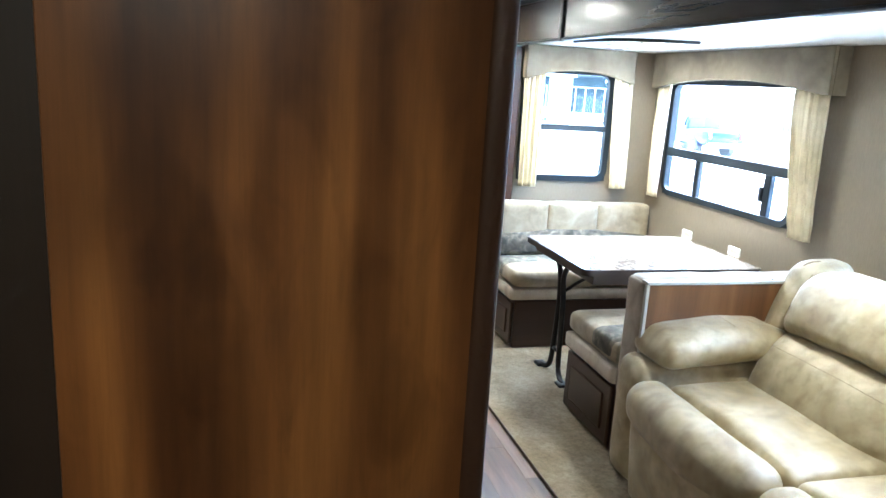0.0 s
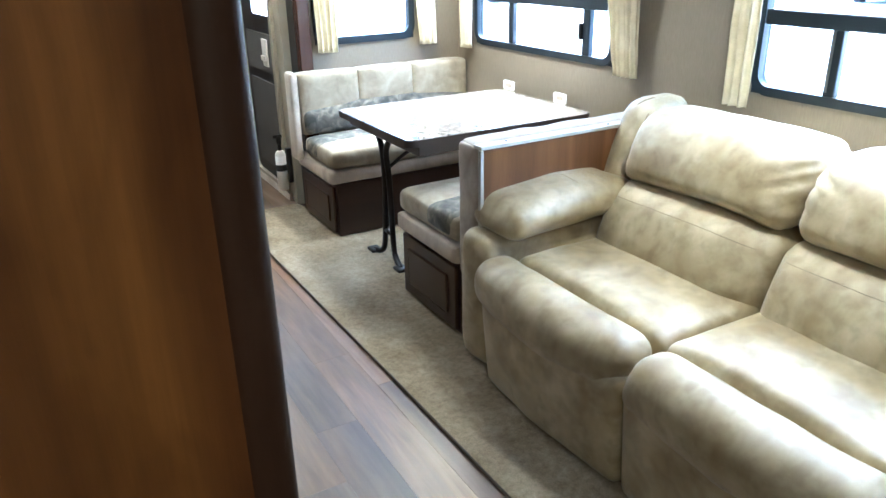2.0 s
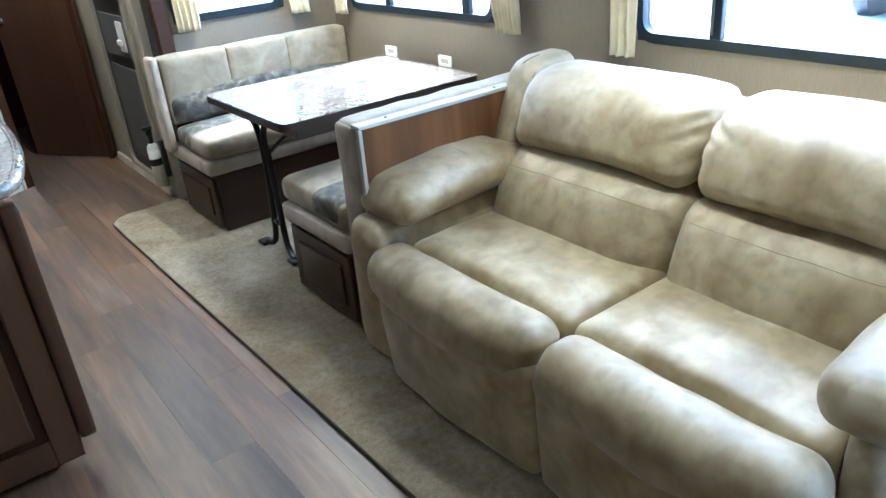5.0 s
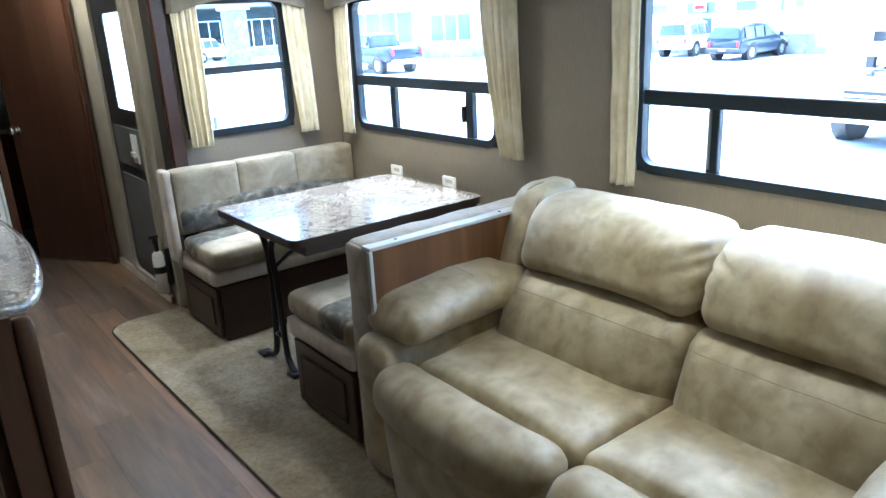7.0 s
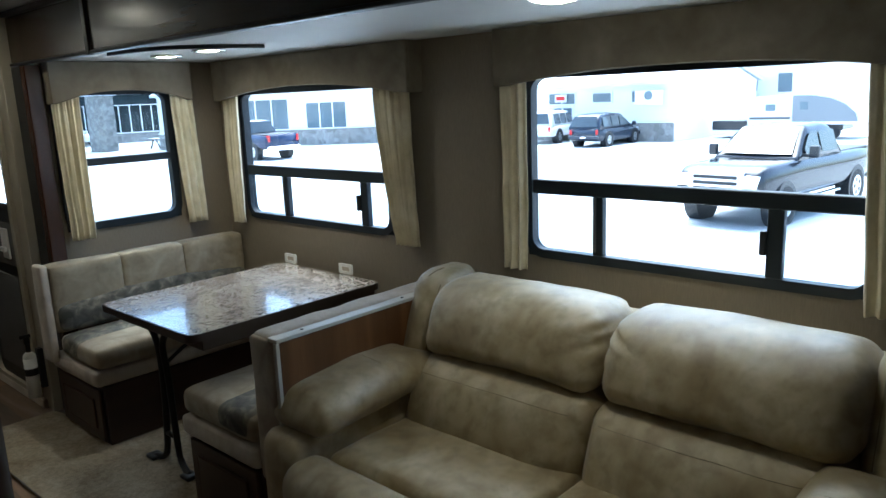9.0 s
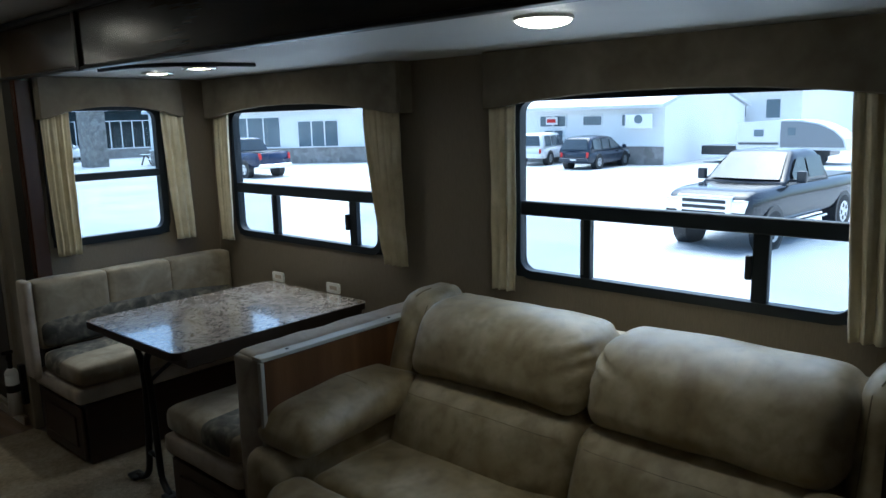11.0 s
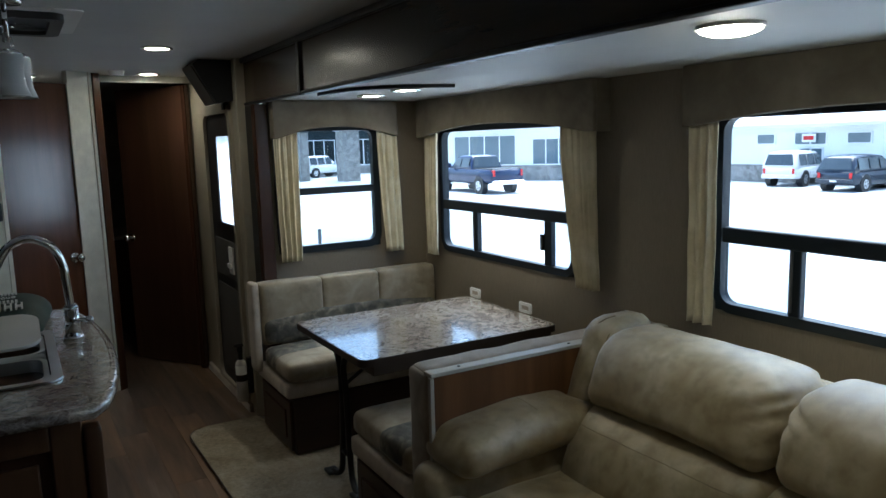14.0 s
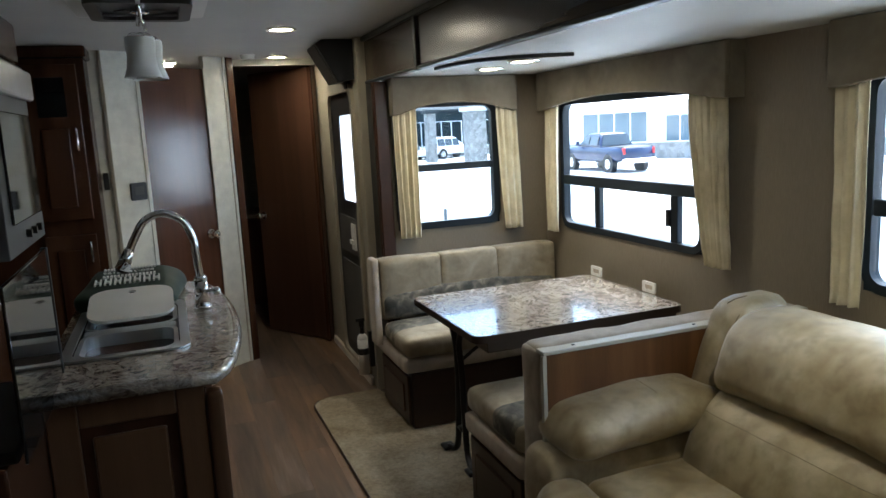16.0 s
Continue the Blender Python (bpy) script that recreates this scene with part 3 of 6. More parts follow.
add_ball(kb, diag(D1 - 0.07, 0.945, 0.055), 0.027)
part("knob", kb, "chrome", bath, "chrome knob", True)
for u in (D0, D1):
    part("casing", prism([(u - 0.012, 0), (u + 0.012, 0), (u + 0.012, DH), (u - 0.012, DH)], diag, 0.002, 0.008), "whitewall", bath)
part("corner_trim", prism([(dlen - 0.03, 0), (dlen + 0.02, 0), (dlen + 0.02, ZC - 0.003), (dlen - 0.03, ZC - 0.003)], diag, -0.05, 0.012), "cherry", bath, "dark wood corner trim")
part("wall_strip", prism([(dlen - 0.06, 0), (dlen - 0.052, 0), (dlen - 0.052, ZC - 0.003), (dlen - 0.06, ZC - 0.003)], diag, 0.001, 0.006), "trimcloth", bath, "thin batten")

bl3 = thing("bathroom_light", "small square lit ceiling light behind the bathroom door", "ceiling lamp", (0.86, 6.3, ZC))
part("base", box((0.79, 6.36, ZC - 0.01), (0.93, 6.5, ZC - 0.001), 0.004), "whiteplastic", bl3)
part("lens", box((0.815, 6.385, ZC - 0.024), (0.905, 6.475, ZC - 0.0105), 0.006), "lamp", bl3, "lit lens")

structure(part("trim_corner", box((0.486, 5.624, 0), (0.506, 5.638, ZC - 0.003), 0.003), "jamb"), "narrow tan batten at the corner of the cream wall", "trim")
# thermostat on the diagonal wall
th = thing("thermostat", "square black wall thermostat with a grey screen", "thermostat", tuple(diag(0.14, 1.28, 0)))
part("case", prism(rounded_rect(0.1, 0.105, 0.01), lambda u, v, d: diag(0.14 + u, 1.275 + v, d), 0.001, 0.018), "black", th)
part("display", prism(rounded_rect(0.06, 0.05, 0.004), lambda u, v, d: diag(0.14 + u, 1.28 + v, d), 0.019, 0.021), "greystuff", th, "grey screen")

# open bedroom door and the dark room past it
BH, BF = Vector((1.845, 6.32, 0)), Vector((1.46, 6.9, 0))
bd = (BF - BH).normalized()
bn = Vector((bd.y, -bd.x, 0))


def bed(u, v, d):
    return BH + bd * u + bn * d + Vector((0, 0, v))


bl = (BF - BH).length
bdoor = thing("bedroom_door", "dark red-brown wooden bedroom door standing open", "door", tuple(BH))
tagged(bdoor, kind="structure")
part("leaf", prism([(0, 0.012), (bl, 0.012), (bl, 2.04), (0, 2.04)], bed, -0.017, 0.017), "darkdoor", bdoor)
sgn = 1 if bn.y < 0 else -1
kb = cyl(bed(bl - 0.06, 0.945, 0.017 * sgn), bed(bl - 0.06, 0.945, 0.028 * sgn), 0.03)
add_cyl(kb, bed(bl - 0.06, 0.945, 0.02 * sgn), bed(bl - 0.06, 0.945, 0.055 * sgn), 0.012)
add_ball(kb, bed(bl - 0.06, 0.945, 0.07 * sgn), 0.027)
part("knob", kb, "chrome", bdoor, "chrome knob", True)
part("edge_trim", prism([(0.0, 0), (0.03, 0), (0.03, 2.045), (0.0, 2.045)], bed, 0.018 * sgn, 0.03 * sgn), "cherry", bdoor, "dark wood edge strip")
wall("wall_bedroom_left", "x", 1.2, 0.04, (6.3, YF), -0.09, ZC, (), "cherry")
wall("wall_bedroom_header", "y", 6.3, 0.04, (1.27, XM), 2.05, ZC, (), "whitewall")
van = thing("bedroom_shelf", "dark bedroom cabinet with a pale ledge", "cabinet", (1.5, 8.2, 0))
part("body", box((1.245, 7.9, 0), (1.86, 8.6, 0.82), 0.006), "cherry", van)
part("ledge", box((1.243, 7.86, 0.822), (1.86, 8.6, 0.85), 0.006), "trimcloth", van, "pale ledge")
bl2 = thing("bedroom_lamp", "small chrome wall light in the bedroom", "wall lamp", (1.3, 7.0, 1.95))
kb = box((1.242, 6.9, 1.92), (1.262, 7.06, 2.0), 0.004)
add_ball(kb, (1.3, 6.98, 1.95), 0.03)
part("fixture", kb, "chrome", bl2, smooth=True)

# baseboard strip at the entry
structure(part("baseboard_entry", box((1.845, 5.2, 0.0), (1.868, 6.28, 0.05), 0.004), "trimcloth"), "cream threshold strip under the entry door", "baseboard")

# entry door with frosted window
ed = thing("entry_door", "black framed entry door with a frosted window", "door", (XM + 0.02, 5.6, 0.05))
tagged(ed, kind="structure")


def on_east(x):
    return lambda u, v, d: Vector((x - d, u, v))


def shifted(outline, u0, v0):
    return [(u + u0, v + v0) for u, v in outline]


dc = ((DOOR[0] + DOOR[1]) / 2, (DOOR[2] + DOOR[3]) / 2)
dw, dh = DOOR[1] - DOOR[0], DOOR[3] - DOOR[2]
part("frame", ring(shifted(rounded_rect(dw + 0.05, dh + 0.05, 0.1), *dc), shifted(rounded_rect(dw - 0.05, dh - 0.05, 0.07), *dc), on_east(XM), 0.001, 0.022), "jamb", ed, "tan rounded door surround")
win = (5.3, 5.7, 1.12, 1.68)
wc, ww, wh = ((win[0] + win[1]) / 2, (win[2] + win[3]) / 2), win[1] - win[0], win[3] - win[2]
bmd = bmesh.new()
for lo, hi in (((DOOR[0] + 0.004, DOOR[2] + 0.004), (DOOR[1] - 0.004, win[2])), ((DOOR[0] + 0.004, win[3]), (DOOR[1] - 0.004, DOOR[3] - 0.004)), ((DOOR[0] + 0.004, win[2]), (win[0], win[3])), ((win[1], win[2]), (DOOR[1] - 0.004, win[3]))):
    add_box(bmd, (XM + 0.004, lo[0], lo[1]), (XM + 0.045, hi[0], hi[1]))
part("leaf", bmd, "black", ed)
part("window_frame", ring(shifted(rounded_rect(ww + 0.05, wh + 0.05, 0.05), *wc), shifted(rounded_rect(ww - 0.02, wh - 0.02, 0.03), *wc), on_east(XM + 0.004), 0.0005, 0.006), "black", ed)
pane = part("pane", prism(shifted(rounded_rect(ww, wh, 0.03), *wc), on_east(XM + 0.006), -0.002, 0.002), "frosted", ed, "frosted pane")
pane.visible_shadow = False
part("lower_panel", box((XM - 0.004, 5.36, 0.15), (XM + 0.0035, 5.84, 0.72), 0.003), "greydoor", ed, "grey lower panel")
part("latch_panel", box((XM - 0.004, 5.34, 0.78), (XM + 0.0035, 5.86, 1.02), 0.003), "greydoor", ed, "grey latch panel")
lt = box((XM - 0.016, 5.4, 0.82), (XM - 0.0045, 5.5, 0.99), 0.005)
add_box(lt, (XM - 0.034, 5.42, 0.86), (XM - 0.016, 5.48, 0.89), 0.005)
part("latch", lt, "whiteplastic", ed, "white latch housing")


# ---- windows, valances, curtains ----
def window_slider(name, y0, y1, z0, z1, bar, label, posts=None):
    """Black trailer window on the slide-out's long wall: fixed pane above, sliding panes below."""
    th_ = tagged(thing(name, label, "window", (XE, (y0 + y1) / 2, z0)), kind="structure")
    c, w, h = ((y0 + y1) / 2, (z0 + z1) / 2), y1 - y0, z1 - z0
    pl = on_east(XE)
    part("window_frame", ring(shifted(rounded_rect(w, h, 0.085), *c), shifted(rounded_rect(w - 0.07, h - 0.07, 0.05), *c), pl, -0.026, 0.014), "frame", th_)
    # hidden ring added to block daylight leaking past the rounded corners
    part("outer_flange", ring(shifted(rounded_rect(w, h, 0.006), *c), shifted(rounded_rect(w - 0.068, h - 0.068, 0.05), *c), pl, -0.03, -0.001), "frame", th_)
    inner = (y0 + 0.04, y1 - 0.04)
    part("rail", box((XE - 0.018, inner[0], bar - 0.028), (XE + 0.02, inner[1], bar + 0.028), 0.006), "frame", th_)
    pa, pb = posts
    for p, wd in ((pa, 0.026), (pb, 0.022)):
        part("post", box((XE - 0.012, p - wd, z0 + 0.035), (XE + 0.02, p + wd, bar - 0.026), 0.005), "frame", th_)
    part("slide_strip", box((XE - 0.018, pb + 0.005, z0 + 0.05), (XE - 0.0125, pb + 0.014, bar - 0.03)), "greydoor", th_, "grey slide strip")
    part("window_latch", box((XE - 0.026, pa + 0.022, 1.06), (XE - 0.004, pa + 0.044, 1.14), 0.005), "black", th_)
    for (a, b, za, zb, mt, dx) in ((inner[0], inner[1], bar, z1 - 0.03, "glass", 0.012), (inner[0], pa, z0 + 0.03, bar, "screen", 0.009), (pa, pb, z0 + 0.03, bar, "glass", 0.012), (pb, inner[1], z0 + 0.03, bar, "screen", 0.009)):
        g = part("pane", box((XE + dx, a, za), (XE + dx + 0.003, b, zb)), mt, th_)
        g.visible_shadow = False
    return th_


window_slider("window_2", *W2, 1.232, "black framed slider window over the dinette table", (3.695, 4.34))
window_slider("window_3", *W3, 1.238, "wide black framed slider window behind the sofa", (1.745, 2.385))

w1 = tagged(thing("window_1", "black framed two-pane window at the dinette's end", "window", (2.3, YN, 0.98)), kind="structure")
on_north = lambda u, v, d: Vector((u, YN - d, v))
c1, w_, h_ = ((W1[0] + W1[1]) / 2, (W1[2] + W1[3]) / 2), W1[1] - W1[0], W1[3] - W1[2]
part("window_frame", ring(shifted(rounded_rect(w_, h_, 0.08), *c1), shifted(rounded_rect(w_ - 0.08, h_ - 0.08, 0.05), *c1), on_north, -0.026, 0.014), "frame", w1)
# same added ring, keeps light out of the opening's square corners
part("outer_flange", ring(shifted(rounded_rect(w_, h_, 0.006), *c1), shifted(rounded_rect(w_ - 0.078, h_ - 0.078, 0.05), *c1), on_north, -0.03, -0.001), "frame", w1)
part("rail", box((W1[0] + 0.03, YN - 0.01, 1.318), (W1[1] - 0.03, YN + 0.03, 1.358), 0.005), "frame", w1)
for za, zb, mt in ((W1[2] + 0.03, 1.338, "screen"), (1.338, W1[3] - 0.03, "screen")):
    g = part("pane", box((W1[0] + 0.03, YN + 0.01, za), (W1[1] - 0.03, YN + 0.013, zb)), mt, w1)
    g.visible_shadow = False


def valance(name, along, a0, a1, z_side, z_mid, depth, label):
    """A padded box valance with an arched lower edge, its top against the ceiling."""
    n = 24
    mid, half = (a0 + a1) / 2, (a1 - a0) / 2
    low = lambda u: z_side + (z_mid - z_side) * max(0.0, 1 - (abs(u - mid) / (half * 0.93)) ** 2.2)
    outline = [(a0 + (a1 - a0) * k / n, low(a0 + (a1 - a0) * k / n)) for k in range(n + 1)] + [(a1, ZS - 0.003), (a0, ZS - 0.003)]
    if along == "y":
        face, back = XE - depth, XE - 0.002
        pl = lambda u, v, d: Vector((d, u, v))
        ends = [((face + 0.022, a, z_side), (back, b, ZS - 0.003)) for a, b in ((a0, a0 + 0.02), (a1 - 0.02, a1))]
    else:
        face, back = YN - depth, YN - 0.002
        pl = lambda u, v, d: Vector((u, d, v))
        ends = [((a, face + 0.022, z_side), (b, back, ZS - 0.003)) for a, b in ((a0, a0 + 0.02), (a1 - 0.02, a1))]
    th_ = thing(name, label, "valance", tuple(pl(mid, z_side, back)), "window valances")
    bm = prism(outline, pl, face, face + 0.022)
    bmesh.ops.bevel(bm, geom=[e for e in bm.edges], offset=0.004, segments=1, affect="EDGES")
    part("face", bm, "valance", th_)
    for lo, hi in ends:
        part("end_board", box(lo, hi, 0.003), "valance", th_)
    return th_


valance("valance", "x", 1.985, 2.74, 1.64, 1.70, 0.09, "padded beige valance with an arched edge over the end window")
valance("valance", "y", 3.27, 4.84, 1.625, 1.685, 0.1, "padded beige valance with an arched edge over the dinette window")
valance("valance", "y", 1.34, 2.80, 1.63, 1.675, 0.1, "wide padded beige valance with an arched edge over the sofa window")


def curtain(name, along, a0, a1, z0, z1, b0, b1, folds, label, seed):
    """A gathered curtain: pleated cloth from z1 (a0 to a1) down to a ruffled hem at z0 (b0 to b1)."""
    rng = random.Random(seed)
    nu, nv = folds * 10, 22
    ph = [rng.uniform(-0.5, 0.5) for _ in range(folds + 1)]
    amp = [rng.uniform(0.6, 1.15) for _ in range(folds + 1)]
    bm = bmesh.new()
    base = (XE if along == "y" else YN) - 0.058
    sides = []
    for off in (0.0, 0.0025):
        rows = []
        for j in range(nv + 1):
            t = j / nv
            z = z1 + (z0 - z1) * t
            w = t ** 1.4
            gather = 1 - 0.35 * math.exp(-((t - 0.955) / 0.02) ** 2)
            lo, hi = a0 + (b0 - a0) * w, a1 + (b1 - a1) * w
            row = []
            for i in range(nu + 1):
                s = i / nu
                k = s * folds
                f = int(min(k, folds - 1e-6))
                d = math.sin(2 * math.pi * (k + 0.15 * ph[f] * math.sin(3 * t))) * 0.0125 * amp[f] * (0.75 + 0.45 * t) * gather + 0.004 * math.sin(2 * math.pi * k * 2.3 + ph[f] * 5 + t * 2) * amp[f]
                d += 0.004 * noise.noise(Vector((s * 6 + seed, t * 5, 0))) + 0.006 * math.sin(t * 3.0 + seed)
                u = lo + (hi - lo) * s + 0.004 * noise.noise(Vector((t * 4, s * 3, seed)))
                p = (base + d + off, u, z) if along == "y" else (u, base + d + off, z)
                row.append(bm.verts.new(p))
            rows.append(row)
        for j in range(nv):
            for i in range(nu):
                bm.faces.new((rows[j][i], rows[j][i + 1], rows[j + 1][i + 1], rows[j + 1][i]))
        sides.append(rows)
    for j in range(nv):
        for e in (0, nu):
            bm.faces.new((sides[0][j][e], sides[1][j][e], sides[1][j + 1][e], sides[0][j + 1][e]))
    for i in range(nu):
        for e in (0, nv):
            bm.faces.new((sides[0][e][i], sides[0][e][i + 1], sides[1][e][i + 1], sides[1][e][i]))
    bmesh.ops.recalc_face_normals(bm, faces=bm.faces)
    return tagged(part(name, bm, "curtain", smooth=True), label, "curtain", "window curtains")


CL = "gathered cream curtain with a ruffled hem hanging beside the window"
curtain("curtain", "x", 1.99, 2.13, 0.95, 1.675, 2.0, 2.12, 4, CL, 1)
curtain("curtain", "x", 2.62, 2.75, 0.95, 1.675, 2.65, 2.765, 3, CL, 2)
curtain("curtain", "y", 4.67, 4.81, 0.925, 1.66, 4.69, 4.8, 3, CL, 3)
curtain("curtain", "y", 3.3, 3.53, 0.93, 1.66, 3.29, 3.43, 5, "wide gathered cream curtain hanging in front of the dinette window", 4)
curtain("curtain", "y", 2.67, 2.795, 0.9, 1.66, 2.685, 2.8, 3, CL, 5)
curtain("curtain", "y", 1.37, 1.5, 0.92, 1.66, 1.36, 1.47, 3, CL, 6)


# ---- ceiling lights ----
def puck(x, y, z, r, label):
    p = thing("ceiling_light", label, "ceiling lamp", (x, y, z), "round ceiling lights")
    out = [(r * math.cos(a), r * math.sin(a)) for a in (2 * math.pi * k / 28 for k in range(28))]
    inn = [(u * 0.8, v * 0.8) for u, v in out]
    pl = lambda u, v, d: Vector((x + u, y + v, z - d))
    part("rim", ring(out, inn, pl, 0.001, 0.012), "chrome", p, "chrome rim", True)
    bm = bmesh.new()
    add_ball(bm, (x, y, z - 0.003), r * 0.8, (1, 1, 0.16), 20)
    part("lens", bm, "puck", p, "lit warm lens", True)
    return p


# never in view; added so the partition panel gets its warm light
puck(0.15, 0.15, ZC, 0.075, "unseen small round ceiling light, lit, added in the bunk room")
puck(1.405, 4.77, ZC, 0.075, "small round ceiling light, lit, with a chrome rim")
puck(1.57, 6.11, ZC, 0.075, "small round ceiling light, lit, with a chrome rim")
puck(2.36, 4.0, ZS, 0.075, "small round lit light over the dinette")
puck(2.37, 4.4, ZS, 0.075, "small round lit light over the dinette")
dome = thing("dome_light", "round lit dome light on the slide-out ceiling", "ceiling lamp", (2.2, 2.07, ZS))
bm = cyl((2.2, 2.07, ZS - 0.001), (2.2, 2.07, ZS - 0.01), 0.078, 0.078, 32)
part("base", bm, "whiteplastic", dome, smooth=False)
bm = bmesh.new()
add_ball(bm, (2.2, 2.07, ZS - 0.009), 0.072, (1, 1, 0.26), 24)
part("lens", bm, "lamp", dome, "lit warm lens", True)
arch = thing("light_rail", "curved black rail on the slide-out ceiling beside the dinette lights", "light rail", (2.2, 4.0, ZS))
pts = smooth_path([(2.05, 4.3, ZS - 0.0085), (2.08, 4.0, ZS - 0.0085), (2.21, 3.8, ZS - 0.0085), (2.45, 3.71, ZS - 0.0085)], 8)
bm = bmesh.new()
secs = []
for i, p in enumerate(pts):
    q0, q1 = pts[max(i - 1, 0)], pts[min(i + 1, len(pts) - 1)]
    sd = (q1 - q0).cross(Vector((0, 0, 1))).normalized() * 0.012
    secs.append([bm.verts.new(p + sd * a + Vector((0, 0, b))) for a, b in ((-1, -0.0075), (1, -0.0075), (1, 0.0075), (-1, 0.0075))])
for s0, s1 in zip(secs, secs[1:]):
    for k in range(4):
        bm.faces.new((s0[k], s0[(k + 1) % 4], s1[(k + 1) % 4], s1[k]))
bm.faces.new(secs[0]), bm.faces.new(secs[-1])
bmesh.ops.recalc_face_normals(bm, faces=bm.faces)
part("rail", bm, "black", arch)
sp = thing("speaker", "black box loudspeaker under the ceiling", "speaker", (1.78, 5.35, ZC))
part("case", prism([(1.655, ZC - 0.03), (1.69, ZC - 0.004), (1.868, ZC - 0.004), (1.868, 1.865), (1.775, 1.85)], lambda u, v, d: Vector((u, d, v)), 5.19, 5.46), "black", sp)
part("grille", prism([(0.0, 0.02), (0.205, 0.02), (0.205, 0.25), (0.0, 0.25)], lambda u, v, d: Vector((1.775 - 0.12 * u / 0.215 - d, 5.19 + v, 1.85 + 0.215 * u / 0.215)), 0.002, 0.01), "greystuff", sp, "dark grille")
part("bracket", box((1.84, 5.3, 1.82), (1.8685, 5.36, 1.875), 0.004), "black", sp)


# ---- sofa ----
sofa = thing("sofa", "tan microfibre two-seat reclining sofa with padded arms", "sofa", (2.2, 2.05, 0))


def lean(z0, k, pleats=(), span=None, arch=0.0, zmid=0.0):
    """Tilts a back cushion away from the room; pleats: (y, z, reach, depth) where the cloth is gathered.
    arch lifts the part near zmid in the middle of the span."""
    def shape(p):
        q = Vector((p.x + (p.z - z0) * k, p.y, p.z))
        if span:
            t = max(0.0, min(1.0, (p.y - span[0]) / (span[1] - span[0])))
            q.z += arch * math.sin(math.pi * t) * math.exp(-((p.z - zmid) / 0.09) ** 2)
        for y, z, reach, depth in pleats:
            d = abs(p.y - y)
            near = math.exp(-(d / reach) ** 2 - ((p.z - z) / 0.07) ** 2)
            fold = noise.noise(Vector((p.y * 6, p.z * 44 + d * 14, 3.1 * y)))
            q.x += depth * near * (0.5 + 2.2 * fold)
        return q
    return shape


def sewn(owner, pts, away, r=0.0022):
    """A stitched seam that follows the points over the surface of its owner."""
    tree_ = bvhtree.BVHTree.FromPolygons([v.co.copy() for v in owner.data.vertices], [tuple(p.vertices) for p in owner.data.polygons])
    out = []
    for p in smooth_path(pts, 10):
        hit = tree_.ray_cast(Vector(p) + Vector(away) * 0.3, -Vector(away), 0.6)[0]
        if hit is not None:
            out.append(hit)
    if len(out) > 3:
        part("seam", tube(out, r, 6), "seam", owner, "stitched seam", True)


YJ = 2.065
AX, AY = 1.915, 1.268      # front and outer side of the arm at the near end
part("base", cushion((1.95, 1.3, 0.03), (2.7, 2.9, 0.32), 0.03, (8, 14, 6)), "suede", sofa, smooth=True)
